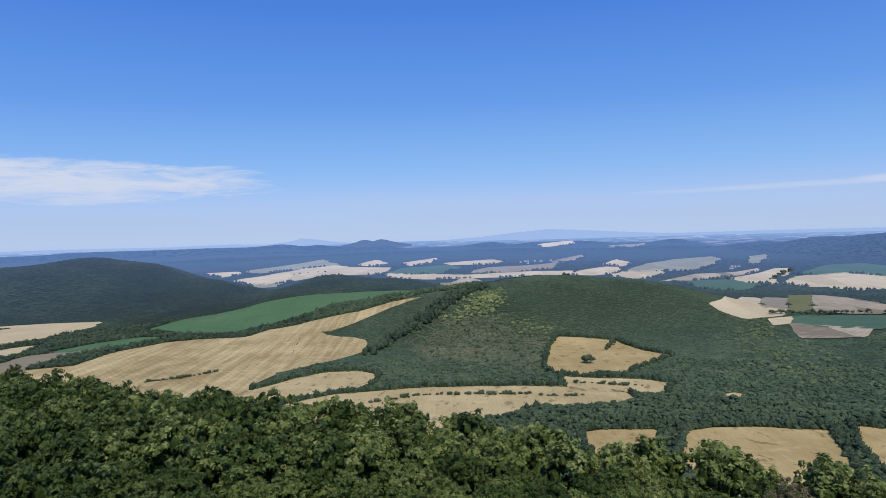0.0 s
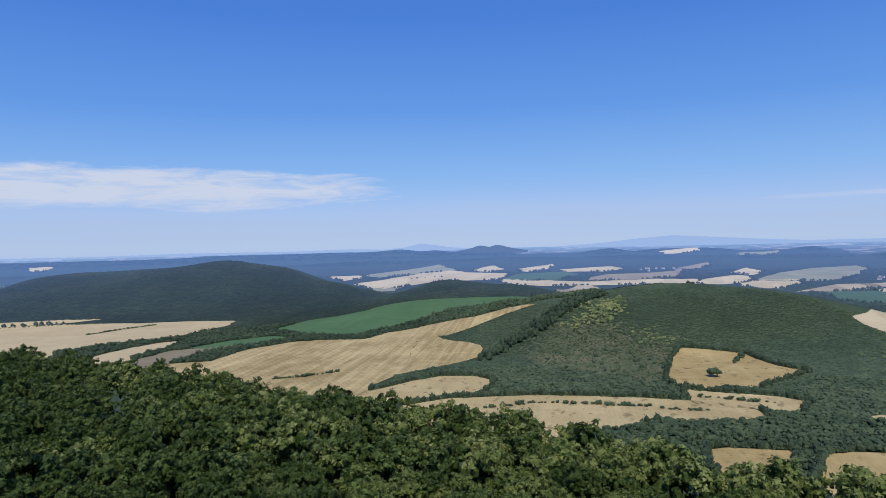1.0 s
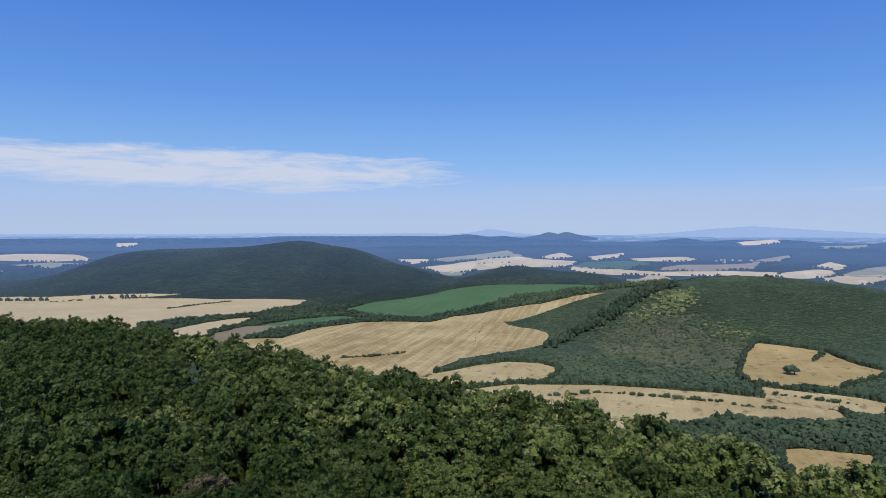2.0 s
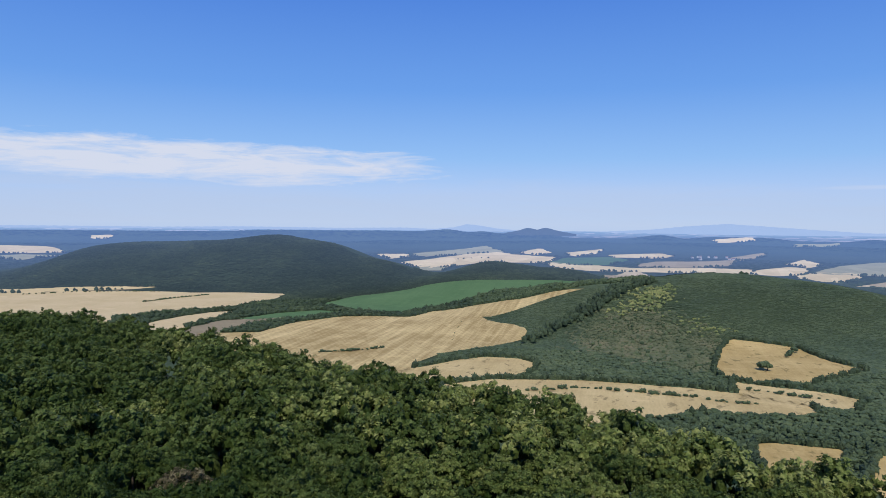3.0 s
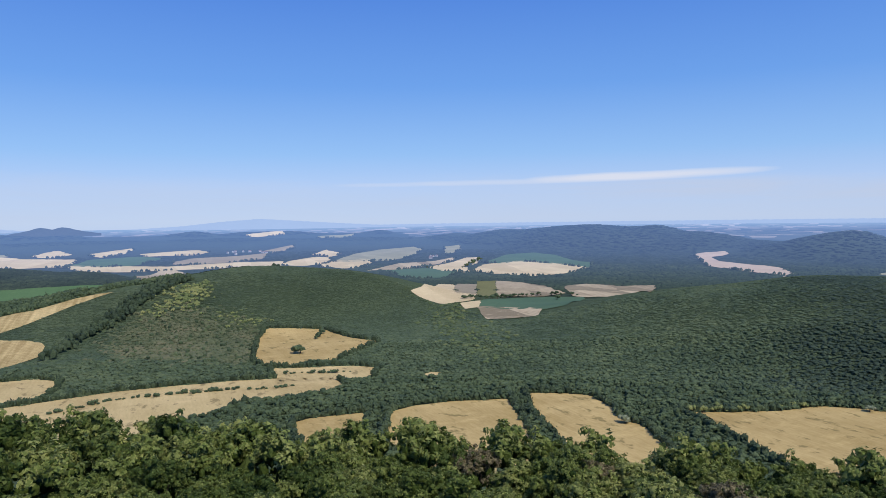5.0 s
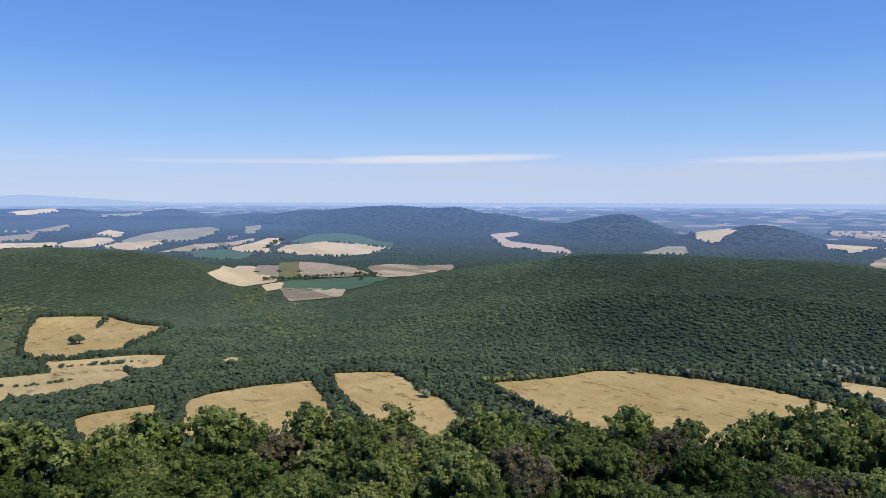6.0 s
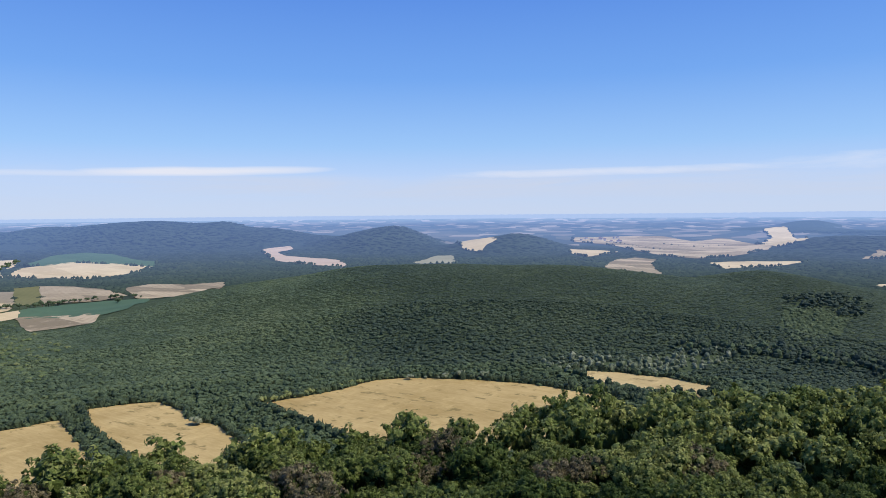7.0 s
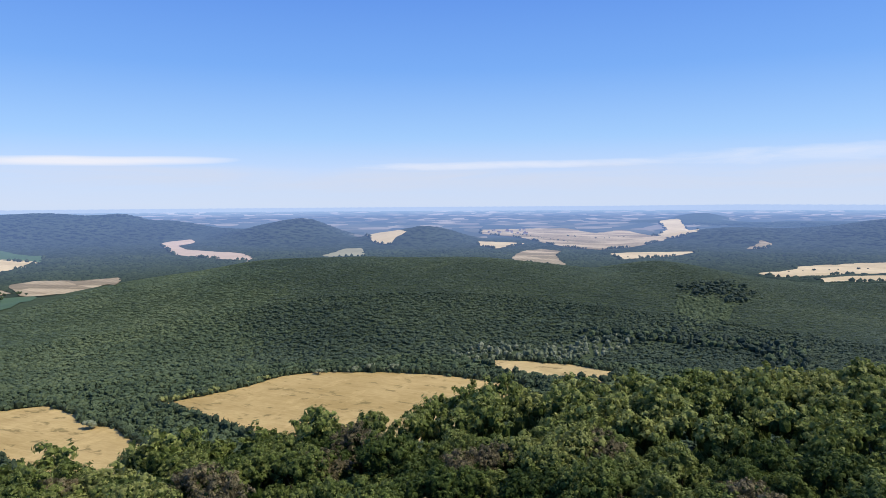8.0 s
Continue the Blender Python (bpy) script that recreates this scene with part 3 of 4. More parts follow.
field("pale_field", "pale", [(-45.4, 1828), (-41.9, 1804), (-35.5, 1734), (-30.1, 1690), (-26.4, 1636), (-28.4, 1488), (-31.0, 1398), (-34.3, 1382), (-36.7, 1346), (-39.4, 1312), (-40.2, 1114), (-52.2, 1304), (-52.1, 1978)])
field("stubble_strip", "pale", [(-52.1, 2058), (-45.4, 1878), (-40.9, 1832), (-36.0, 1782), (-38.2, 1776), (-43.4, 1816), (-45.4, 1828), (-52.1, 1978)])
field("stubble_strip", "pale", [(-39.1, 1100), (-36.7, 1234), (-34.3, 1302), (-32.2, 1342), (-29.9, 1352), (-32.2, 1244), (-34.1, 1188), (-35.1, 1062)])
field("ploughed_field", "grey", [(-34.7, 1058), (-33.9, 1160), (-31.4, 1228), (-28.8, 1234), (-25.7, 1248), (-29.3, 1170), (-33.1, 1044)])
field("beet_field", "beet", [(-30.3, 1240), (-27.1, 1304), (-23.9, 1338), (-21.5, 1308), (-24.8, 1234), (-28.4, 1216)])
field("meadow", "dry", [(-18.0, 784), (-15.0, 808), (-12.3, 848), (-10.0, 872), (-7.2, 868), (-5.6, 836), (-6.5, 774), (-9.0, 772), (-10.9, 750), (-13.6, 730), (-15.4, 680), (-18.9, 690)])
field("meadow", "dry", [(-13.7, 716), (-9.5, 746), (-2.4, 758), (2.1, 758), (6.4, 758), (10.1, 754), (14.4, 744), (15.6, 704), (12.5, 680), (9.7, 670), (7.7, 672), (5.6, 642), (2.1, 620), (-0.2, 596), (-3.4, 572), (-8.1, 568), (-11.8, 612)])
field("meadow", "dry", [(9.7, 810), (11.7, 802), (14.4, 802), (16.3, 800), (18.3, 784), (17.4, 734), (14.4, 734), (12.1, 736), (10.1, 738)])
field("hill_pasture", "dry2", [(8.3, 842), (8.6, 989), (9.3, 1050), (11.6, 1062), (13.9, 1062), (14.8, 1030), (16.1, 990), (18.3, 956), (16.5, 894), (14.8, 840), (12.6, 844), (10.3, 808)])
field("meadow", "dry2", [(11.2, 584), (12.6, 594), (17.2, 602), (16.9, 554), (15.8, 506), (12.2, 496)])
field("meadow", "dry2", [(19.3, 602), (21.1, 618), (24.4, 632), (29.3, 642), (29.7, 604), (30.4, 566), (32.0, 474), (27.1, 444), (22.4, 462), (18.8, 506)])
field("meadow", "dry2", [(30.7, 664), (33.5, 666), (35.9, 662), (37.8, 620), (38.0, 594), (40.2, 572), (42.5, 514), (39.7, 452), (35.8, 462), (33.0, 538), (31.6, 580)])
field("hay_meadow", "dry2", [(43.0, 622), (46.3, 634), (50.0, 654), (52.8, 686), (55.7, 692), (61.9, 678), (66.1, 666), (69.4, 650), (73.6, 628), (71.7, 570), (68.0, 496), (59.5, 466), (51.8, 496), (48.6, 540), (46.3, 576)])
field("meadow", "dry", [(69.3, 718), (72.6, 718), (77.0, 714), (80.7, 696), (79.6, 646), (75.7, 666), (71.7, 678)])
field("clearing", "dry", [(22.0, 744), (22.8, 756), (23.6, 752), (23.4, 738), (22.5, 730)])
field("bean_field", "green", [(26.6, 1843), (28.2, 1863), (28.3, 1525), (26.7, 1401)])
field("barley_field", "fpale", [(26.2, 2144), (27.1, 2326), (29.0, 2392), (30.4, 2442), (32.3, 2390), (34.7, 2306), (35.9, 2250), (35.1, 2130), (33.7, 2062), (31.3, 1998), (29.4, 2044), (27.5, 2088)])
field("beet_field", "fbeet", [(27.2, 2398), (29.2, 2705), (31.4, 2785), (33.2, 2690), (34.4, 2492), (36.1, 2388), (35.9, 2226), (32.3, 2364), (30.4, 2414), (28.5, 2356)])
field("barley_field", "fpale", [(22.4, 2256), (24.7, 2434), (25.7, 2600), (26.9, 2605), (27.0, 2414), (26.2, 2310), (25.7, 2270), (26.2, 2098), (23.8, 2152)])
field("barley_field", "fpale", [(21.0, 1345), (22.1, 1400), (23.3, 1783), (24.8, 1767), (24.8, 1407), (26.6, 1555), (26.5, 1319), (23.7, 1257)])
field("ploughed_field", "fgrey", [(24.8, 1781), (26.6, 1765), (26.6, 1495), (24.9, 1367)])
field("wheat_field", "fstraw", [(28.2, 1861), (30.4, 1811), (32.3, 1723), (34.0, 1557), (32.2, 1489), (29.9, 1489), (28.3, 1473)])
field("beet_field", "fbeet", [(26.9, 1317), (29.4, 1445), (32.2, 1475), (35.7, 1485), (34.1, 1204), (32.2, 1183), (29.4, 1225), (26.8, 1241)])
field("stubble_field", "fstraw", [(26.5, 1259), (32.2, 1227), (31.7, 1125), (29.3, 1125), (27.4, 1125)])
field("stubble_field", "fpale", [(25.2, 1277), (27.0, 1319), (26.8, 1247), (25.6, 1225)])
field("stubble_field", "fstraw", [(33.8, 1715), (35.6, 1781), (38.4, 1727), (41.2, 1767), (40.9, 1181), (37.9, 1495), (34.6, 1481)])
field("bean_field", "folive", [(14.6, 2492), (16.4, 2820), (18.5, 3010), (21.4, 3140), (22.1, 2990), (21.4, 2695), (19.4, 2510), (17.7, 2496)])
field("barley_field", "fpale", [(13.5, 2366), (14.6, 2540), (18.1, 2550), (17.5, 2328), (16.0, 2262)])
field("bean_field", "folive", [(24.0, 3130), (25.2, 3180), (25.4, 2960), (24.2, 2690), (24.0, 2815)])
field("wheat_field", "fstraw", [(17.5, 2194), (20.2, 2412), (23.1, 2478), (24.8, 2630), (24.6, 2474), (22.7, 2312), (20.6, 2220)])
field("beet_field", "fbeet", [(18.8, 2204), (22.7, 2242), (25.4, 2136), (23.9, 1976), (21.1, 1960)])
field("barley_field", "fpale", [(10.2, 2432), (11.1, 2550), (13.3, 2705), (14.6, 2650), (14.4, 2454), (12.4, 2394)])
field("bean_field", "fpale", [(12.9, 2815), (14.2, 3050), (15.4, 2860), (14.6, 2700)])
field("barley_field", "fstraw", [(-0.6, 2050), (1.8, 2456), (3.3, 2247), (1.8, 1464)])
field("barley_field", "fpale", [(-4.9, 2655), (-1.6, 2575), (2.2, 2478), (7.4, 2595), (11.1, 2550), (10.2, 1436), (7.4, 2398), (2.7, 2366), (-1.6, 2370), (-4.4, 2440)])
field("barley_field", "fpale", [(-0.0, 3060), (4.1, 3190), (5.1, 3070), (4.1, 2920), (0.3, 2925)])
field("ploughed_field", "fgrey", [(2.2, 2625), (3.6, 2770), (7.8, 2870), (9.8, 2985), (9.0, 2660), (2.7, 2494)])
field("stubble_field", "fpale", [(7.7, 4020), (10.6, 4134), (10.9, 4009), (8.3, 3949)])
field("stubble_field", "folive", [(13.4, 3972), (16.6, 4094), (16.4, 3943), (13.7, 3614)])
field("beet_field", "fbeet", [(-4.9, 2630), (-3.5, 2880), (-0.1, 2945), (1.8, 2840), (-0.1, 2570), (-2.5, 2545)])
field("stubble_field", "fgrey", [(9.0, 3035), (11.5, 3380), (11.7, 3180), (10.1, 2930)])
field("barley_field", "fpale", [(-17.2, 2570), (-14.5, 2735), (-10.9, 3060), (-9.1, 3125), (-7.2, 2970), (-4.2, 2905), (-4.9, 2605), (-8.6, 2615), (-10.9, 2555), (-14.5, 2372), (-15.8, 2428)])
field("bean_field", "folive", [(-16.5, 2950), (-12.7, 3205), (-10.0, 3476), (-8.5, 3130), (-11.8, 2985), (-15.0, 2845)])
field("barley_field", "fpale", [(-19.2, 2935), (-16.7, 2970), (-16.2, 2850), (-18.0, 2705)])
field("barley_field", "fpale", [(-7.3, 3090), (-5.6, 3375), (-4.5, 3120), (-5.8, 2975)])
field("barley_field", "fpale", [(-3.6, 3100), (-1.6, 3290), (-0.3, 3410), (-1.1, 3060), (-2.7, 2945)])
field("bean_field", "folive", [(-15.8, 2472), (-13.1, 2430), (-13.6, 2300), (-14.7, 2300), (-15.6, 2300)])
field("stubble_field", "forange", [(43.9, 2700), (44.6, 2760), (46.2, 2807), (46.5, 2710), (45.2, 2625), (45.8, 2468), (47.5, 2380), (50.1, 2282), (51.2, 2106), (50.0, 2006), (50.5, 2102), (48.8, 2132), (46.6, 2234), (45.0, 2302), (44.6, 2438)])
field("stubble_field", "fstraw", [(71.7, 2022), (73.0, 2282), (74.6, 2334), (76.3, 2270), (75.8, 2130), (76.6, 1878), (74.2, 1904)])
field("barley_field", "fpale", [(80.0, 2220), (81.5, 2262), (87.2, 2328), (85.3, 2190), (83.2, 2118), (81.0, 2064)])
field("barley_field", "fpale", [(90.9, 1778), (93.4, 1902), (93.8, 2002), (97.0, 2108), (100.4, 2192), (100.4, 1960), (95.3, 1778), (92.6, 1700)])
field("barley_field", "fpale", [(94.9, 1700), (97.0, 1800), (100.4, 1890), (100.4, 1758), (95.6, 1614)])
field("stubble_field", "fstraw", [(90.2, 2426), (91.2, 2652), (92.1, 2598), (91.4, 2458)])
field("stubble_field", "fstraw", [(69.5, 3190), (73.2, 3250), (76.5, 3285), (78.8, 2990), (81.0, 3200), (84.7, 2728), (81.9, 2437), (79.2, 2326), (76.0, 2446), (73.2, 2740), (69.5, 2980)])
field("barley_field", "fpale", [(69.2, 2603), (71.8, 2575), (73.3, 2531), (70.9, 2338), (69.5, 2444)])
field("stubble_field", "fpale", [(83.8, 3575), (85.3, 3682), (86.9, 2770), (84.9, 2692), (83.2, 2820), (84.5, 3205)])
field("barley_field", "fpale", [(59.6, 2873), (63.4, 2602), (62.4, 2540), (62.0, 2469), (60.5, 2524)])
field("meadow", "folive", [(56.1, 2154), (58.2, 2386), (59.6, 2394), (60.0, 2136)])
field("stubble_field", "fpale", [(-49.8, 3296), (-46.6, 3335), (-43.4, 3299), (-41.9, 3085), (-45.1, 3045), (-48.4, 3140)])
field("stubble_field", "fpale", [(-52.4, 2765), (-49.4, 2790), (-47.8, 2690), (-49.8, 2585), (-52.4, 2550)])
field("bean_field", "folive", [(-47.7, 2920), (-45.1, 3015), (-42.7, 2900), (-45.2, 2750)])
field("stubble_field", "fpale", [(-40.8, 3964), (-39.3, 3974), (-39.6, 3886), (-40.5, 3864)])


# ---------- woods ----------
rng = np.random.default_rng(7)


def ico(level):
    bm = bmesh.new()
    bmesh.ops.create_icosphere(bm, subdivisions=level, radius=1.0)
    v = np.array([p.co[:] for p in bm.verts])
    f = np.array([[q.index for q in p.verts] for p in bm.faces])
    bm.free()
    return v, f


def dome(level, lumps, cut=-0.35):
    """A lumpy crown of radius 1, without its unseen underside."""
    v, f = ico(level)
    f = f[(v[f][:, :, 2].mean(1) > cut)]
    used = np.unique(f)
    index = np.full(len(v), -1)
    index[used] = np.arange(len(used))
    v, f = v[used], index[f]
    return v * (1 + lumps * rng.uniform(-1, 1, (len(v), 1))) * np.array([1, 1, 1.05]), f


def tiled(name, templates, x, y, z, radius, tall, mat, smooth=False):
    """Many crowns in one mesh."""
    vs, fs, start = [], [], 0
    pick = rng.integers(0, len(templates), len(x))
    for k, (v, f) in enumerate(templates):
        ids = np.nonzero(pick == k)[0]
        if not len(ids):
            continue
        a = rng.uniform(0, 2 * np.pi, len(ids))
        c, s = np.cos(a)[:, None], np.sin(a)[:, None]
        sq = rng.uniform(0.85, 1.15, (len(ids), 1))
        vx = (v[None, :, 0] * c - v[None, :, 1] * s) * radius[ids][:, None] * sq + x[ids][:, None]
        vy = (v[None, :, 0] * s + v[None, :, 1] * c) * radius[ids][:, None] / sq + y[ids][:, None]
        vz = v[None, :, 2] * tall[ids][:, None] + z[ids][:, None]
        vs.append(np.stack([vx, vy, vz], -1).reshape(-1, 3))
        fs.append((f[None] + (np.arange(len(ids)) * len(v))[:, None, None]).reshape(-1, f.shape[1]) + start)
        start += len(ids) * len(v)
    return mesh_of(name, np.concatenate(vs), np.concatenate(fs), [mat], smooth=smooth)


def scatter(b0, b1, r0, r1, spacing):
    """Jittered positions over a sector of the plan."""
    xs, ys = [], []
    for r in np.arange(r0, r1, spacing):
        n = max(1, int(radians(b1 - b0) * r / spacing))
        b = np.radians(b0) + (np.arange(n) + rng.uniform(-0.55, 0.55, n) + rng.uniform()) / n * radians(b1 - b0)
        rr = r + rng.uniform(-1.0, 1.0, n) * spacing
        xs.append(np.sin(b) * rr)
        ys.append(np.cos(b) * rr)
    return np.concatenate(xs), np.concatenate(ys)


def free(x, y):
    ok = np.ones(x.shape, bool)
    for rim in OPEN_LAND:
        xs, ys = [p[0] for p in rim], [p[1] for p in rim]
        near = (x > min(xs)) & (x < max(xs)) & (y > min(ys)) & (y < max(ys))
        if near.any():
            ids = np.nonzero(near)[0]
            ok[ids] &= ~inside(x[ids], y[ids], rim)
    return ok


def area(*outline):
    return [at(b, r) for b, r in outline]


BELT = area((-6.6, 950), (-5.9, 1002), (-3.4, 1085), (-1.3, 1135), (0.4, 1205), (2.3, 1293), (3.7, 1339), (3.2, 1386), (1.8, 1381), (-0.0, 1249), (-1.9, 1171), (-4.1, 1098), (-6.3, 1010))
WILLOWS = area((67.3, 726), (70.9, 750), (74.7, 754), (77.2, 792), (80.7, 808), (81.1, 778), (77.5, 726), (73.7, 714), (70.0, 712))
SCRUB = area((-1.7, 1090), (0.1, 1138), (1.9, 1153), (4.1, 1138), (5.6, 1078), (8.3, 1054), (8.9, 1003), (8.2, 868), (6.6, 847), (3.5, 892), (0.3, 910), (-1.8, 970))
YOUNG = area((1.9, 1189), (3.8, 1306), (4.7, 1261), (4.1, 1183), (3.7, 1129), (1.5, 1156), (1.0, 1129), (0.1, 1138))
SAPLINGS = area((5.8, 1111), (8.5, 1090), (8.5, 1063), (6.1, 1072))
CREASE = area((21.7, 1393), (22.8, 1348), (24.6, 1231), (25.8, 1075), (27.4, 904), (28.3, 832), (26.9, 805), (25.5, 955), (24.6, 1081), (23.3, 1255))
CONIFERS = area((86.0, 1087), (89.9, 1150), (90.5, 1096), (89.9, 1024), (89.1, 1027), (88.7, 1060), (86.0, 1039))
SPINNEY = area((65.6, 624), (69.5, 632), (74.2, 612), (79.3, 636), (80.8, 666), (76.6, 648), (71.9, 658), (65.6, 652))
GLADE = area((85.4, 1027), (88.7, 1048), (89.5, 1009), (89.1, 943), (86.1, 883), (85.0, 934))
HOLLOW = area((78.4, 835), (83.3, 853), (87.5, 865), (91.2, 865), (94.3, 853), (94.5, 772), (92.2, 787), (91.2, 829), (87.5, 829), (83.3, 820), (78.4, 805))


def leafy(level, lumps, cut, n, size):
    """A crown with ragged sprays of leaves standing out of it."""
    v, f = dome(level, lumps, cut)
    d = rng.normal(size=(n, 3))
    d[:, 2] = np.abs(d[:, 2])
    d /= np.linalg.norm(d, axis=1)[:, None]
    centre = d * rng.uniform(0.92, 1.12, (n, 1))
    tri = centre[:, None, :] + rng.normal(size=(n, 3, 3)) * size
    return np.concatenate([v, tri.reshape(-1, 3)]), np.concatenate([f, len(v) + np.arange(3 * n).reshape(-1, 3)])


def clustered(parts, lumps, n, size):
    """A crown of several unequal lobes with ragged sprays of leaves."""
    vs, fs, start = [], [], 0
    for k in range(parts):
        v, f = leafy(1, lumps, -0.3, n, size)
        a = k * 2.4 + rng.uniform(-0.6, 0.6)
        off = np.array([math.cos(a) * 0.5, math.sin(a) * 0.5, rng.uniform(-0.15, 0.25)]) if k else np.zeros(3)
        vs.append(v * rng.uniform(0.5, 0.8) + off)
        fs.append(f + start)
        start += len(v)
    return np.concatenate(vs), np.concatenate(fs)


LOW = [clustered(2, 0.26, 8, 0.2) for _ in range(10)]
BUSHY = [leafy(1, 0.28, -0.3, 13, 0.22) for _ in range(14)]
ROUGH = [leafy(1, 0.26, -0.35, 5, 0.26) for _ in range(14)]
SHAGGY = [leafy(1, 0.28, -0.1, 7, 0.22) for _ in range(14)]
TINY = [dome(1, 0.24, 0.0) for _ in range(12)]
MOUND = [dome(1, 0.34, -0.05) for _ in range(16)]


def wood(name, label, b0, b1, r0, r1, spacing, size, templates, mat, only=None, skip=(), where=None, flat=1.0, cone=1.0, feather=0.0, lift=0.0):
    x, y = scatter(b0, b1, r0, r1, spacing)
    ok = free(x, y)
    if only is not None:
        ok &= inside(x + rng.normal(size=len(x)) * feather, y + rng.normal(size=len(x)) * feather, only)
    for poly in skip:
        ok &= ~inside(x, y, poly)
    if where is not None:
        ok &= where(np.degrees(np.arctan2(x, y)), np.hypot(x, y))
    x, y = x[ok], y[ok]
    big = (0.58 + 0.95 * rng.uniform(size=len(x)) ** 2.0) * size
    tall = big * rng.uniform(0.95, 1.2, len(x)) * flat * cone
    z = land(x, y) + (big * (0.6 if flat > 0.64 else 0.15) + 0.8) * flat + rng.uniform(-0.35, 0.35, len(x)) * size * flat + lift
    me = tiled(name, templates, x, y, z, big, tall, M[mat], templates is MOUND or templates is TINY)
    return tagged(new(name, me), label, "woodland", kind="stuff")


def past_brow(b, r):
    """Beyond the trees of the lookout's own hill."""
    return near_hill(*at(b, r)) < 45


def this_side(hill, extra):
    """On the slope of a hill that faces the lookout, up to just past its crest."""
    crest = HILLS[hill][1]
    return lambda b, r: r < np.interp(b, [p[0] for p in crest], [p[1] for p in crest]) + extra


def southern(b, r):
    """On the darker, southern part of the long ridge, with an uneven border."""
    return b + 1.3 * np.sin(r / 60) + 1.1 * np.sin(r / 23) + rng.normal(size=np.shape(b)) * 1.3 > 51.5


wood("valley_woods", "dark green broadleaf woods on the valley floor between pastures", -22, 104, 440, 640, 4.3, 2.9, LOW, "wood_leaves", flat=0.75, where=lambda b, r: past_brow(b, r) & (r > np.interp(b, (-20, 0, 20), (690, 560, 450))))
wood("valley_woods", "dark green broadleaf woods beside the valley meadows", -24, 104, 640, 730, 4.1, 2.7, SHAGGY, "wood_leaves", flat=0.65, skip=(SPINNEY,))
wood("valley_woods", "dense green woods on the lower slopes of the hills", -30, 60, 730, 940, 3.9, 2.6, SHAGGY, "hill_leaves", flat=0.52, skip=(SCRUB, YOUNG, SAPLINGS, HOLLOW, WILLOWS, BELT, SPINNEY), where=lambda b, r: ((b > -14) | (r < 830)) & ~southern(b, r))
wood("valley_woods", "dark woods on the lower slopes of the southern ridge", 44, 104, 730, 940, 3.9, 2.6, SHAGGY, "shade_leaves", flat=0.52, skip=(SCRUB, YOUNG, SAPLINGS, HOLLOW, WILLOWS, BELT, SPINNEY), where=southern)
wood("hill_woods", "dense green broadleaf forest covering the rounded hill", -11, 29, 940, 1530, 3.7, 2.8, MOUND, "hill_leaves", flat=0.26, skip=(SCRUB, YOUNG, SAPLINGS, BELT), where=this_side("middle_hill", 25))
wood("hill_woods", "dense dark green forest covering the long wooded ridge", 29, 60, 940, 1530, 3.7, 2.8, MOUND, "hill_leaves", flat=0.26, skip=(CONIFERS, HOLLOW, GLADE), where=lambda b, r: this_side("east_hill", 25)(b, r) & ~southern(b, r))
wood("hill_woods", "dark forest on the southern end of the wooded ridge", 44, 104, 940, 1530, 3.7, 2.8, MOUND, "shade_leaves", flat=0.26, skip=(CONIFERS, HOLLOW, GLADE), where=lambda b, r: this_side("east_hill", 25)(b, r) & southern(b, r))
wood("tree_belt", "dark belt of taller trees along the hill's spur", -9, 6, 900, 1480, 5.0, 3.3, ROUGH, "belt_leaves", only=BELT, cone=1.2, feather=4, lift=2.5)
wood("scrub", "grey-brown scrub on a cleared hillside", -7, 11, 790, 1280, 3.3, 2.5, MOUND, "scrub_leaves", only=SCRUB, flat=0.55, feather=22)
wood("hillside_trees", "scattered small trees in the hillside scrub", -7, 11, 790, 1280, 14.0, 2.2, ROUGH, "hill_leaves", only=SCRUB, feather=10)
wood("young_wood", "yellow-green young growth near the hilltop", -2, 11, 960, 1460, 4.6, 3.0, MOUND, "bright_leaves", only=YOUNG, flat=0.65, feather=14)
wood("hillside_trees", "scattered small trees in the young growth", -2, 11, 960, 1460, 13.0, 2.4, MOUND, "hill_leaves", only=YOUNG, feather=10)
wood("young_wood", "yellow-green saplings beside the cleared hillside", 4, 11, 900, 1300, 4.6, 2.6, MOUND, "bright_leaves", only=SAPLINGS, flat=0.6, feather=14)
wood("young_wood", "young trees coloured lighter as if sunlit in the crease between two hills", 18, 32, 700, 1500, 6.0, 3.2, MOUND, "sunny_leaves", only=CREASE, flat=0.5, feather=24, lift=0.6)
wood("conifer_stand", "dark conifer stand on the wooded ridge", 80, 94, 900, 1300, 5.5, 3.0, ROUGH, "conifer_leaves", only=CONIFERS, cone=0.65, feather=8)
# The hollow's shadow line, drawn with dark-coloured conifers.
wood("conifer_stand", "dark conifers put in for the shadow line of the hollow", 77, 100, 600, 1000, 5.5, 3.0, ROUGH, "conifer_leaves", only=HOLLOW, cone=1.1, feather=8)
wood("hollow_woods", "green trees among the dark shadow-line conifers of the hollow", 77, 100, 700, 1000, 7.5, 3.2, ROUGH, "wood_leaves", only=HOLLOW)
wood("willow_grove", "pale silvery green willows along the stream", 66, 84, 700, 860, 6.6, 3.4, LOW, "willow_leaves", only=WILLOWS, cone=1.1, feather=8)
wood("hedge_woods", "dark green tree belts between the grain fields", -56, -11, 930, 1500, 5.2, 3.5, BUSHY, "belt_leaves", flat=0.8)
wood("spinney", "dark belt of tall trees in front of the narrow meadow", 60, 84, 560, 760, 4.6, 3.4, LOW, "belt_leaves", only=SPINNEY, cone=1.1, feather=2, lift=2.5)
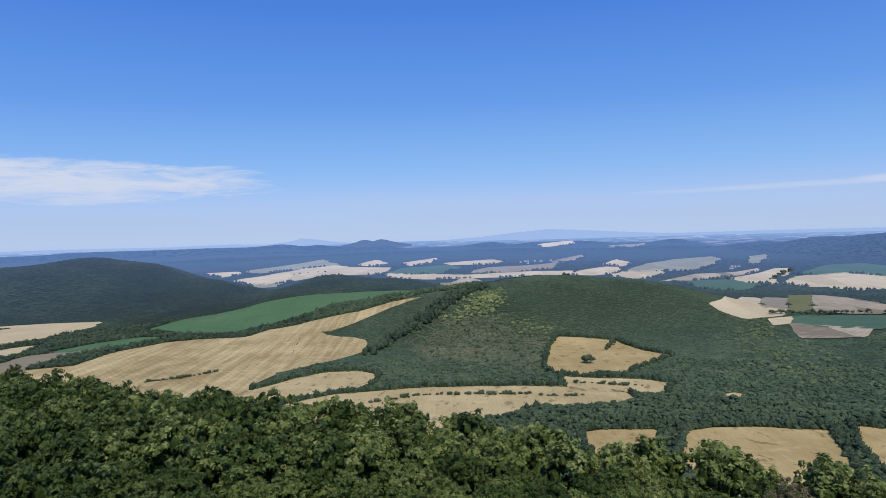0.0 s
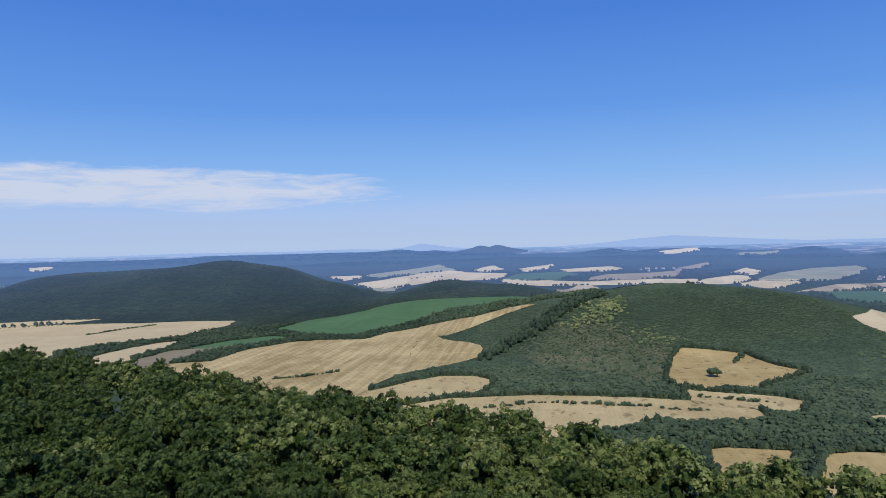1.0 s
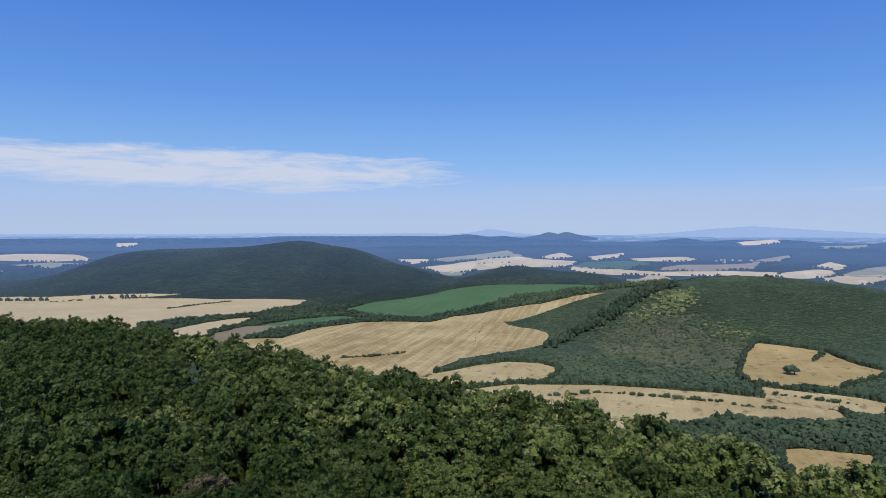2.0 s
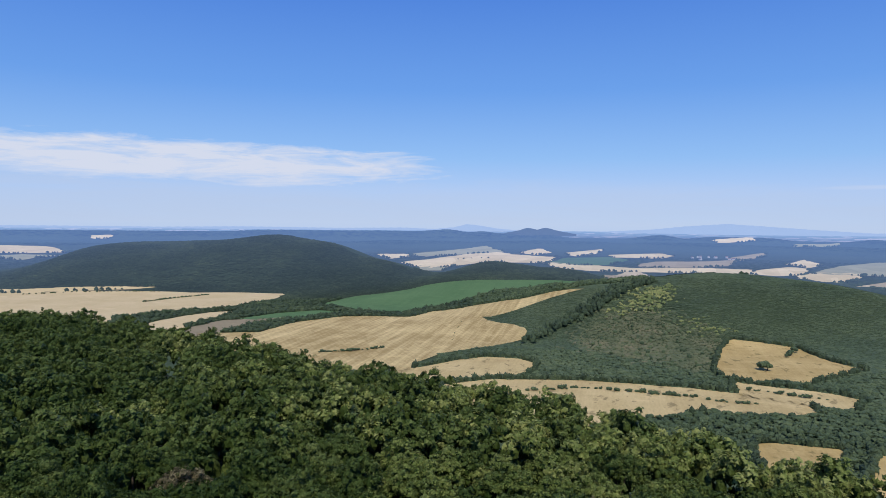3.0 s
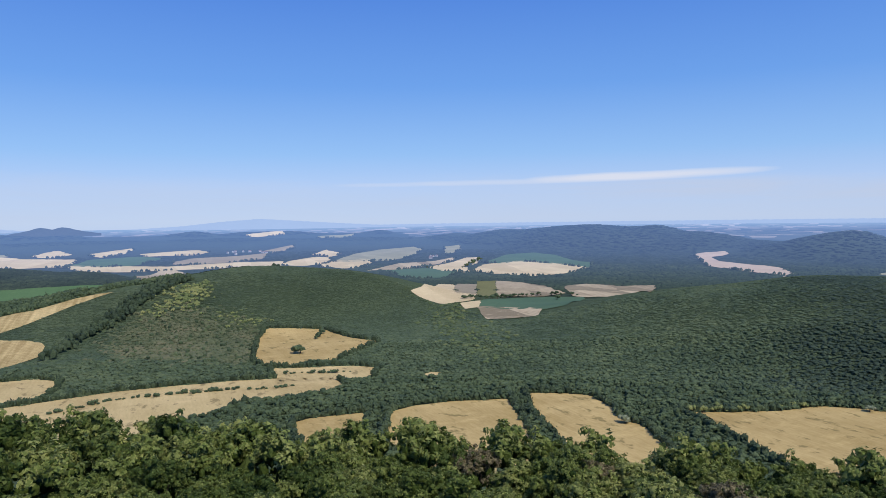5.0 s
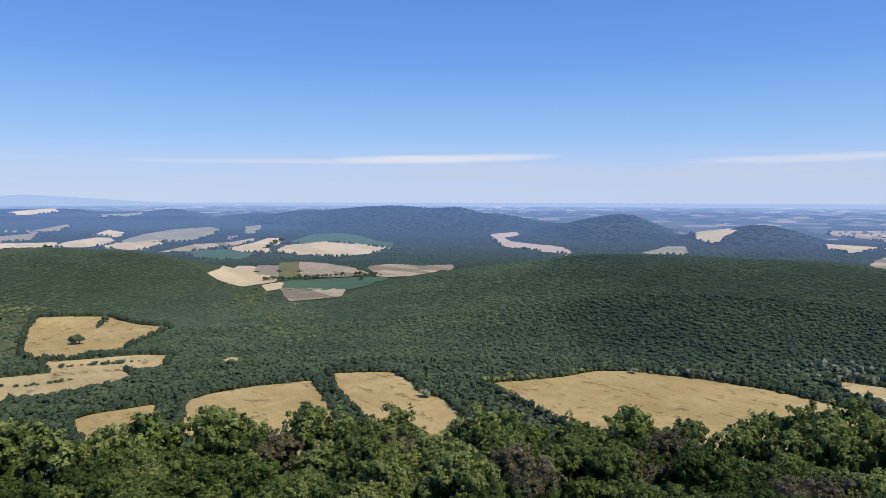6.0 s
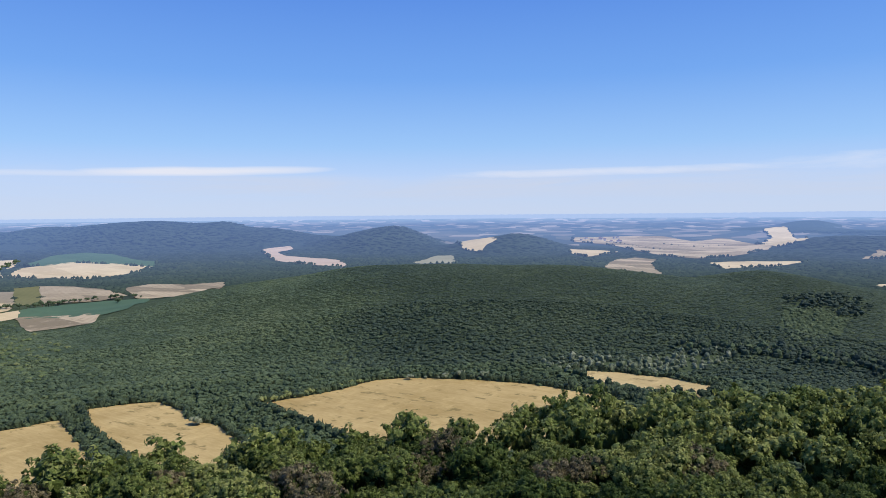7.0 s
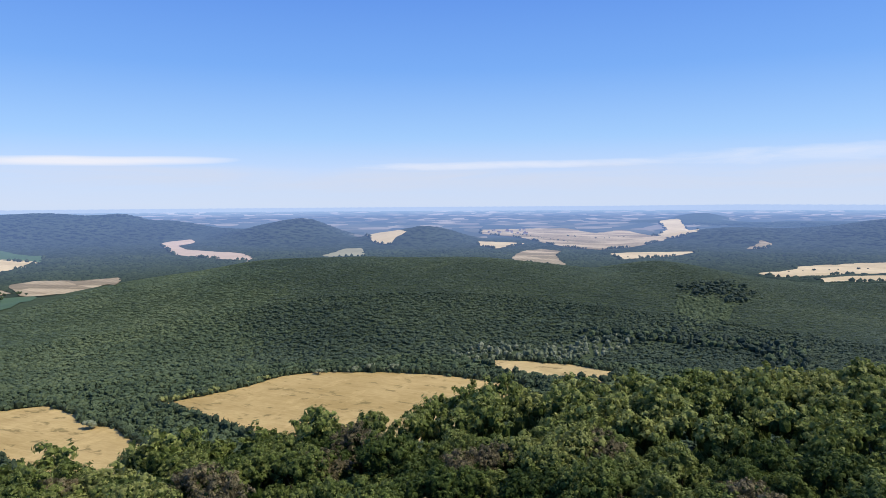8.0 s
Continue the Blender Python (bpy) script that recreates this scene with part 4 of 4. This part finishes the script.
wood("hedge_woods", "dark green strip of wood between the beet and wheat fields", -11, 3, 1270, 1500, 5.6, 3.4, ROUGH, "wood_leaves", where=lambda b, r: ~this_side("middle_hill", 25)(b, r))
wood("conifer_clearing", "lighter young growth below the conifers", 84, 92, 850, 1100, 4.6, 2.3, MOUND, "hill_leaves", only=GLADE, flat=0.62, feather=6)
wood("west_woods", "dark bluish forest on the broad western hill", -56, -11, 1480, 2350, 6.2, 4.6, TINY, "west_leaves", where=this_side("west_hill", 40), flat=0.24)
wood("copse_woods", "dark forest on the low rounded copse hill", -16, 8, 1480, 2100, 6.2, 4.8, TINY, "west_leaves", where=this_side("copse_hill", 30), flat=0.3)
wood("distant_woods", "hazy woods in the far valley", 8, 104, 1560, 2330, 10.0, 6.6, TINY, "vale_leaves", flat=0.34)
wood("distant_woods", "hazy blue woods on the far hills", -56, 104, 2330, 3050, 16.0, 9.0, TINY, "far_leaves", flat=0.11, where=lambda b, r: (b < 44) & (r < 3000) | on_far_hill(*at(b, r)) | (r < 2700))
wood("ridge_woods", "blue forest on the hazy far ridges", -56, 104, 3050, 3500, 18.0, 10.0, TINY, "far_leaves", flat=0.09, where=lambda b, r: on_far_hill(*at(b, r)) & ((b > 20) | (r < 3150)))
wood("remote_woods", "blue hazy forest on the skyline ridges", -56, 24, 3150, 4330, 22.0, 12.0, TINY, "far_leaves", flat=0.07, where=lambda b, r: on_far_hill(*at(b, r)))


def wood_edges():
    """Taller trees where a wood ends at the far and flank sides of a meadow."""
    for rim in MEADOWS:
        xs, ys = [], []
        for p, q in zip(rim, rim[1:] + rim[:1]):
            mx, my = (p[0] + q[0]) / 2, (p[1] + q[1]) / 2
            d = math.hypot(mx, my)
            near = not inside(np.array([mx * (1 - 9 / d)]), np.array([my * (1 - 9 / d)]), rim)[0]
            along = abs((q[0] - p[0]) * mx + (q[1] - p[1]) * my) / (d * max(math.dist(p, q), 1e-6))
            if d > 1480 or near and along < 0.75:
                continue
            n = max(1, int(math.dist(p, q) / 3.2))
            u = (np.arange(n) + rng.uniform(0, 1, n)) / n
            cx, cy = np.mean([c[0] for c in rim]), np.mean([c[1] for c in rim])
            out = math.hypot(mx - cx, my - cy)
            off = rng.uniform(1.0, 5.0, n)
            xs.append(p[0] + u * (q[0] - p[0]) + (mx - cx) / out * off)
            ys.append(p[1] + u * (q[1] - p[1]) + (my - cy) / out * off)
        if not xs:
            continue
        x, y = np.concatenate(xs), np.concatenate(ys)
        ok = free(x, y)
        x, y = x[ok], y[ok]
        big = 2.5 * rng.uniform(0.7, 1.4, len(x))
        me = tiled("wood_edge", BUSHY, x, y, land(x, y) + big * 1.0, big, big * rng.uniform(1.2, 1.6, len(x)), M["belt_leaves"])
        tagged(new("wood_edge", me), "dark green trees at the edge of a wood beside a meadow", "woodland", kind="stuff")


wood_edges()


def field_hedges():
    """Broken hedges along the near sides of the distant fields."""
    for rim in OPEN_LAND:
        if min(math.hypot(*p) for p in rim) < 1480:
            continue
        xs, ys = [], []
        for k, (p, q) in enumerate(zip(rim, rim[1:] + rim[:1])):
            mx, my = (p[0] + q[0]) / 2, (p[1] + q[1]) / 2
            d = math.hypot(mx, my)
            if inside(np.array([mx * (1 - 20 / d)]), np.array([my * (1 - 20 / d)]), rim)[0] or math.sin(k * 0.9 + mx * 0.01) < -0.15:
                continue
            n = max(1, int(math.dist(p, q) / 8))
            u = (np.arange(n) + rng.uniform(0, 1, n)) / n
            xs.append(p[0] + u * (q[0] - p[0]) + rng.normal(size=n) * 2)
            ys.append(p[1] + u * (q[1] - p[1]) + rng.normal(size=n) * 2)
        if not xs:
            continue
        x, y = np.concatenate(xs), np.concatenate(ys)
        big = 4.6 * rng.uniform(0.5, 1.4, len(x))
        me = tiled("field_hedge", TINY, x, y, land(x, y) + 1.0 + 0.0006 * np.hypot(x, y), big, big * 1.25, M["vale_leaves"], True)
        tagged(new("field_hedge", me), "dark broken hedge of trees along a distant field's edge", "hedge", kind="stuff")


field_hedges()


# ---------- the lookout's own trees ----------
def leaf_sprays(n, lobes, size):
    """Small folded sprays of leaves over the lobes of a crown."""
    clumps = max(40, n // 16)
    pick = rng.integers(0, len(lobes), clumps)
    d = rng.normal(size=(clumps, 3))
    d[:, 2] = np.abs(d[:, 2]) * 0.9 + rng.uniform(-0.5, 0.2, clumps)
    d /= np.linalg.norm(d, axis=1)[:, None]
    heart = lobes[pick, :3] + d * (lobes[pick, 3] * rng.uniform(0.85, 1.0, clumps))[:, None]
    own = rng.integers(0, clumps, n)
    spread = rng.normal(size=(n, 3))
    spread /= np.linalg.norm(spread, axis=1)[:, None]
    spread += d[own] * 0.7
    p = heart[own] + spread * (size * 1.5 * rng.uniform(0.3, 1.0, n) ** 0.5)[:, None]
    loose = np.arange(n) % 5 < 1
    pick = rng.integers(0, len(lobes), n)
    out = spread / np.linalg.norm(spread, axis=1)[:, None]
    p[loose] = (lobes[pick, :3] + out * (lobes[pick, 3] * rng.uniform(0.75, 1.05, n))[:, None])[loose]
    up = np.where(loose[:, None], out, d[own] + out * 0.5) + rng.normal(size=(n, 3)) * 0.24 + np.array([0, 0, 0.15])
    up /= np.linalg.norm(up, axis=1)[:, None]
    side = np.cross(up, rng.normal(size=(n, 3)))
    side /= np.linalg.norm(side, axis=1)[:, None]
    ahead = np.cross(up, side)
    s = (size * rng.uniform(0.55, 1.4, n))[:, None]
    a, b, c = p - side * s * 0.8, p + side * s * 0.8, p + ahead * s * 1.5 - up * s * 0.4
    return np.stack([a, b, c], 1).reshape(-1, 3), np.arange(3 * n).reshape(-1, 3)


def crown_lobes(width, tall, boughs=9, sprigs=7):
    """Boughs over a dome, each bearing round sprigs of leaves on its upper side: (x, y, z, radius)."""
    lobes, hearts = [], []
    for i in range(boughs):
        a, r = i * 2.4 + rng.uniform(-0.4, 0.4), math.sqrt((i + 0.3) / boughs) * width * 0.72
        h = tall * (0.02 + 0.74 * (1 - (r / width) ** 2)) + rng.uniform(-0.9, 0.9)
        big = width * rng.uniform(0.24, 0.36)
        x, y = math.cos(a) * r, math.sin(a) * r
        hearts.append((x, y, h - big * 0.2, big * 0.74))
        for _ in range(sprigs):
            d = rng.normal(size=3)
            d[2] = abs(d[2]) * 0.9 - 0.25
            d /= np.linalg.norm(d)
            s = width * rng.uniform(0.11, 0.21)
            lobes.append((x + d[0] * big, y + d[1] * big, h + d[2] * big, s))
    return np.array(lobes), hearts


def crown_mesh(name, width, tall, sprays, size, leaf, boughs=9, sprigs=7):
    lobes, hearts = crown_lobes(width, tall, boughs, sprigs)
    v, f = leaf_sprays(sprays, lobes, size)
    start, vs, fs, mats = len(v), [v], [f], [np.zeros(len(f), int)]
    # Dark cores under the sprays; their colour paints the shade between sprigs.
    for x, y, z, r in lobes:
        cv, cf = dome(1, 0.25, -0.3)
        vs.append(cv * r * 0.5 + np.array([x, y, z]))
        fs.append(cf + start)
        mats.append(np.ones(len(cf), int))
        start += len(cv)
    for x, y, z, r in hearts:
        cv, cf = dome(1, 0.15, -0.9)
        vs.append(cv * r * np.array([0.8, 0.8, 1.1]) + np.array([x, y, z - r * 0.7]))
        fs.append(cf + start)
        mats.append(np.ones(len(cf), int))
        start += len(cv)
    return np.concatenate(vs), np.concatenate(fs), np.concatenate(mats)


def trunk_mesh(name, tall, girth):
    """A tapered trunk with three limbs."""
    vs, fs = [], []
    for k in range(4):
        if k == 0:
            path = [((0, 0, -1.5), girth), ((0.1, 0, tall * 0.35), girth * 0.75), ((0.2, 0.15, tall * 0.75), girth * 0.4)]
        else:
            a = k * 2.1
            path = [((0.1, 0, tall * 0.32), girth * 0.5), ((math.cos(a) * 1.2, math.sin(a) * 1.2, tall * 0.52), girth * 0.35), ((math.cos(a) * 2.2, math.sin(a) * 2.2, tall * 0.72), girth * 0.15)]
        base = sum(len(v) for v in vs)
        ring = np.linspace(0, 2 * np.pi, 7)[:-1]
        vs.append(np.concatenate([np.stack([c[0] + np.cos(ring) * r, c[1] + np.sin(ring) * r, np.full(6, c[2])], -1) for c, r in path]))
        for i in range(len(path) - 1):
            for j in range(6):
                q = (j + 1) % 6
                fs.append((base + i * 6 + j, base + i * 6 + q, base + i * 6 + 6 + q, base + i * 6 + 6 + j))
    return mesh_of(name, np.concatenate(vs), fs, [M["bark"]], smooth=True)


def make_oak(width, tall, sprays, leaf):
    """An oak: an Empty at the foot, a trunk and a crown."""
    tree = new("oak_tree")
    v, f, mats = crown_mesh("crown", width, tall * 0.55, sprays, 0.165, leaf)
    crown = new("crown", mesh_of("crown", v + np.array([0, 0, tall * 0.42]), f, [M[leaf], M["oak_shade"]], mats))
    trunk = new("trunk", trunk_mesh("trunk", tall, width * 0.07))
    crown.parent = trunk.parent = tree
    return tree


def plant_oaks():
    """The trees round the foot of the lookout, the nearest ones as single trees, the rest as one stand."""
    x, y = scatter(-52, 106, 64, 340, 6.0)
    d, b = np.hypot(x, y), np.degrees(np.arctan2(x, y))
    brow = np.interp(b, [p[0] for p in BROW], [p[1] for p in BROW])
    ok = d < brow * 1.09
    x, y, d = x[ok], y[ok], d[ok]
    order = np.argsort(d)
    single, rest = order[:300], order[300:]
    kinds = [make_oak(rng.uniform(4.5, 5.3), rng.uniform(13.5, 16.0), 6800, "dry_leaves" if i == 7 else "oak_dimmed" if i < 3 else "oak_leaves") for i in range(9)]
    # Towards the west more crowns take the leaf colour darkened for shade.
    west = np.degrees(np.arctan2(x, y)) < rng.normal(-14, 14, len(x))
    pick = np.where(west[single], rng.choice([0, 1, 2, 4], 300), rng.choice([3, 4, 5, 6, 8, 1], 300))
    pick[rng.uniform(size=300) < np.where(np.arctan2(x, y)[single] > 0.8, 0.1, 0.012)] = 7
    labels = {True: "deep green leafy oak, darkened for shade, in the canopy below the lookout", False: "yellowish green leafy oak in the canopy below the lookout"}
    first = set()
    for n, i in zip(pick, single):
        s = rng.uniform(0.93, 1.06)
        m = pose(x[i], y[i], float(land(x[i], y[i])) + rng.uniform(-1.9, -0.2), 0, 0, rng.uniform(0, 360))
        m = m @ Matrix.Diagonal((s, s, s * rng.uniform(0.92, 1.08), 1))
        if n in first:
            tree = copy_thing(kinds[n], m)
            tree.matrix_basis = m
        else:
            tree = kinds[n]
            tree.matrix_basis = m
            first.add(n)
        tagged(tree, "oak with browning leaves in the green canopy" if n == 7 else labels[bool(n < 3)], "tree", "oaks below the lookout")
    for n in set(range(9)) - first:
        for part in list(kinds[n].children) + [kinds[n]]:
            bpy.data.objects.remove(part)
    crowns = [crown_mesh("crown", 4.2, 7.5, 740, 0.32, "oak_leaves", 6, 4) for _ in range(5)]
    for leaf, label, members in (("oak_dimmed", "continuous deep green oak canopy on the western brow, darkened for shade", rest[west[rest]]), ("oak_leaves", "continuous yellowish green oak canopy on the lookout's hill", rest[~west[rest]])):
        vs, fs, ms, start = [], [], [], 0
        for i in members:
            v, f, mats = crowns[rng.integers(0, 5)]
            a, s = rng.uniform(0, 6.28), rng.uniform(0.8, 1.25)
            c, q = math.cos(a) * s, math.sin(a) * s
            z = float(land(x[i], y[i])) + 7.0 + rng.uniform(-1.0, 1.0)
            vs.append(np.stack([v[:, 0] * c - v[:, 1] * q + x[i], v[:, 0] * q + v[:, 1] * c + y[i], v[:, 2] * s + z], -1))
            fs.append(f + start)
            ms.append(mats)
            start += len(v)
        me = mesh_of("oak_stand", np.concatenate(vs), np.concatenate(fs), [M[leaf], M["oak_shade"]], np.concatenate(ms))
        tagged(new("oak_stand", me), label, "woodland", kind="stuff")
    return len(rest)


plant_oaks()
# Dark filler foliage, coloured as the shade between crowns.
wood("understorey", "inner foliage coloured dark as shade between the oak crowns", -52, 106, 55, 180, 2.7, 1.4, LOW, "oak_shade", flat=1.4, lift=4.2,
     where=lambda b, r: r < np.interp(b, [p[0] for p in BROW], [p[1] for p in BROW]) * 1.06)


# ---------- single trees and hedges ----------
def make_tree(name, mat):
    """A small tree or bush of unit radius: trunk and a crown of several lobes."""
    tree = new(name)
    vs, fs, start = [], [], 0
    for i in range(5):
        v, f = LOW[i]
        a = i * 2.5 + rng.uniform(-0.3, 0.3)
        off = np.array([math.cos(a) * 0.45, math.sin(a) * 0.45, 0.9 + rng.uniform(-0.15, 0.3)]) if i else np.array([0, 0, 1.15])
        vs.append(v * rng.uniform(0.5, 0.7) + off)
        fs.append(f + start)
        start += len(v)
    low = 0.55 if "bush" in name else 0.25
    crown = new("crown", mesh_of("crown", np.concatenate(vs) - np.array([0, 0, low]), np.concatenate(fs), [M[mat]]))
    trunk = new("trunk", trunk_mesh("trunk", 1.0, 0.09))
    crown.parent = trunk.parent = tree
    return tree


ROW_LABELS = {
    "hedge_bush": "dark green bush in a hedge between grain fields", "hedge_tree": "round dark green tree in a hedgerow between fields",
    "thorn_bush": "small thorn bush along a field track", "meadow_bush": "low round bush in a sun-bleached meadow", "valley_tree": "dark tree in a row along a valley road",
    "farm_tree": "dark tree beside pale fields in the far valley", "pasture_tree": "lone dark green tree in a parched pasture", "willow": "pale silvery green willow at the wood's edge",
    "young_tree": "bright green young tree at the meadow's edge", "far_bush": "dark bush at the rim of a distant field", "field_tree": "single dark tree in a distant green field",
}
LEAVES = {"leafy": "wood_leaves", "pale": "willow_leaves", "young": "bright_leaves", "far": "vale_leaves"}


def row(name, leaves, size, spacing, line):
    """Trees or bushes standing along a line of (bearing, distance)."""
    kinds, used = [make_tree(name, LEAVES[leaves]) for _ in range(2)], set()
    pts = [at(b, r) for b, r in line]
    for (x0, y0), (x1, y1) in zip(pts, pts[1:]):
        n = max(1, round(math.hypot(x1 - x0, y1 - y0) / spacing))
        for i in range(n):
            u = (i + rng.uniform(0.2, 0.8)) / n
            x, y = x0 + u * (x1 - x0) + rng.uniform(-1.6, 1.6), y0 + u * (y1 - y0) + rng.uniform(-1.6, 1.6)
            if n > 6 and rng.uniform() < 0.15:
                continue
            s, k = size * rng.uniform(0.5, 1.5), int(rng.integers(0, 2))
            m = pose(x, y, float(land(x, y)) + 0.3 + 0.0006 * math.hypot(x, y), 0, 0, rng.uniform(0, 360)) @ Matrix.Diagonal((s, s, s * rng.uniform(0.8, 1.1), 1))
            tree = copy_thing(kinds[k], m) if k in used else kinds[k]
            tree.matrix_basis = m
            used.add(k)
            tagged(tree, ROW_LABELS[name], "bush" if "bush" in name else "tree", name.replace("_", " ") + " row")
    for k in {0, 1} - used:
        for ob in list(kinds[k].children) + [kinds[k]]:
            bpy.data.objects.remove(ob)


row("hedge_bush", "leafy", 2.4, 6, [(-45.41, 1798), (-41.95, 1790), (-35.49, 1734)])
row("hedge_bush", "leafy", 2.6, 3, [(-37.29, 1546), (-35.10, 1602), (-32.43, 1660)])
row("hedge_tree", "leafy", 4.5, 9, [(-39.79, 1310), (-36.32, 1324), (-33.07, 1352), (-30.11, 1398), (-27.05, 1476)])
row("hedge_bush", "leafy", 3.0, 4, [(-32.87, 1228), (-29.25, 1306), (-25.72, 1360), (-22.31, 1380)])
row("hedge_bush", "leafy", 2.8, 3, [(-23.96, 902), (-21.20, 908), (-18.41, 928)])
row("thorn_bush", "leafy", 1.1, 11, [(-12.76, 986), (-12.40, 1062), (-11.99, 1148)])
row("meadow_bush", "leafy", 2.9, 4, [(-7.11, 698), (-4.30, 708), (-2.45, 722), (2.07, 722), (4.26, 718), (7.04, 720)])
row("meadow_bush", "leafy", 2.4, 3, [(7.76, 712), (9.73, 712), (11.54, 716)])
row("meadow_bush", "leafy", 2.8, 5, [(10.54, 772), (12.13, 772), (14.44, 766), (15.92, 768)])
row("valley_tree", "leafy", 5.5, 11, [(25.13, 1313), (27.49, 1357), (29.86, 1484), (32.24, 1508), (35.08, 1508)])
row("farm_tree", "leafy", 7.0, 22, [(25.44, 2222), (26.05, 2320), (27.10, 2510)])
row("valley_tree", "leafy", 5.0, 30, [(22.18, 2226), (23.57, 2294)])
row("pasture_tree", "leafy", 7.0, 30, [(11.92, 890), (12.01, 890)])
row("pasture_tree", "leafy", 5.0, 9, [(13.16, 988), (13.51, 1018), (13.78, 1036)])
row("willow", "pale", 4.8, 14, [(38.74, 580), (38.93, 580)])
row("young_tree", "young", 3.6, 8, [(43.19, 622), (46.16, 634), (49.69, 658), (52.25, 680)])
row("willow", "pale", 4.2, 12, [(55.54, 684), (58.67, 686), (61.64, 684), (64.45, 678)])
row("far_bush", "far", 3.6, 26, [(81.24, 2118), (83.21, 2156)])
row("far_bush", "far", 3.6, 40, [(92.64, 1830), (95.24, 1916), (98.75, 2018)])
row("far_bush", "far", 3.6, 34, [(76.48, 2845), (79.21, 2744), (81.44, 2844)])
row("far_bush", "far", 3.6, 30, [(72.08, 2975), (74.64, 2745), (76.95, 2613)])
row("far_bush", "far", 3.6, 40, [(-12.72, 2685), (-10.90, 2755), (-9.06, 2785)])
row("field_tree", "leafy", 7.0, 30, [(33.18, 1430), (33.28, 1430)])


# ---------- far villages ----------
def plaster(name, color):
    m, nt, shader = material(name, 0.9, 0.1)
    t = noise_tex(nt, position(nt), 0.6, 4, 0.6)
    nt.links.new(mixcolor(nt, t, color, tuple(c * 0.8 for c in color)), shader.inputs["Base Color"])
    # Distance haze painted on the houses as emission.
    haze_glow(nt, shader)
    return m


WALLS, TILES = plaster("whitewash", (0.46, 0.44, 0.40)), plaster("clay_roof_tiles", (0.20, 0.135, 0.105))


def make_house(long, wide, tall):
    """A gabled village house: walls and a roof with eaves."""
    house = new("village_house")
    x, y = long / 2, wide / 2
    top = tall + wide * 0.42
    v = [(-x, -y, -1.5), (x, -y, -1.5), (x, y, -1.5), (-x, y, -1.5), (-x, -y, tall), (x, -y, tall), (x, y, tall), (-x, y, tall), (-x, 0, top), (x, 0, top)]
    f = [(0, 1, 5), (0, 5, 4), (2, 3, 7), (2, 7, 6), (1, 2, 6), (1, 6, 5), (3, 0, 4), (3, 4, 7), (4, 8, 7), (5, 6, 9)]
    walls = new("wall", mesh_of("wall", v, f, [WALLS]))
    e = 0.5
    low, high = tall - e * 0.84, top + 0.06
    r = [(-x - e, -y - e, low), (x + e, -y - e, low), (x + e, 0, high), (-x - e, 0, high), (x + e, y + e, low), (-x - e, y + e, low)]
    r += [(px, py, pz + 0.25) for px, py, pz in r]
    rf = [(0, 1, 2, 3), (3, 2, 4, 5), (6, 9, 8, 7), (9, 11, 10, 8), (0, 6, 7, 1), (5, 4, 10, 11), (0, 3, 9, 6), (3, 5, 11, 9), (1, 7, 8, 2), (2, 8, 10, 4)]
    roof = new("roof", mesh_of("roof", r, rf, [TILES]))
    walls.parent = roof.parent = house
    return house


def village(places):
    kinds, used = [make_house(10, 7, 3.4), make_house(13, 8, 4.0)], set()
    for i, (b, r) in enumerate(places):
        x, y = at(b, r)
        m = pose(x, y, float(land(x, y)) + 1.5, 0, 0, 40 + 37 * (i % 5))
        k = i % 2
        house = copy_thing(kinds[k], m) if k in used else kinds[k]
        house.matrix_basis = m
        used.add(k)
        tagged(house, "small whitewashed village house with clay tile roof", "house", "village houses")


village([(7.0, 3055), (7.6, 3055), (6.4, 2995), (9.4, 2980), (8.9, 3055), (8.1, 3040), (6.8, 3050), (7.0, 2930), (9.1, 2980)])
village([(72.8, 3135), (71.1, 3035), (72.6, 2980), (73.1, 3160), (72.1, 3025), (71.8, 3145), (71.7, 3165), (73.3, 2970), (71.9, 3110), (73.2, 3045), (73.1, 2975), (71.8, 3085), (72.1, 3080), (70.6, 3115), (72.8, 3175), (70.2, 3035), (71.0, 3055), (71.7, 3100)])
village([(23.3, 2665), (22.8, 2660), (23.0, 2655), (22.8, 2595)])
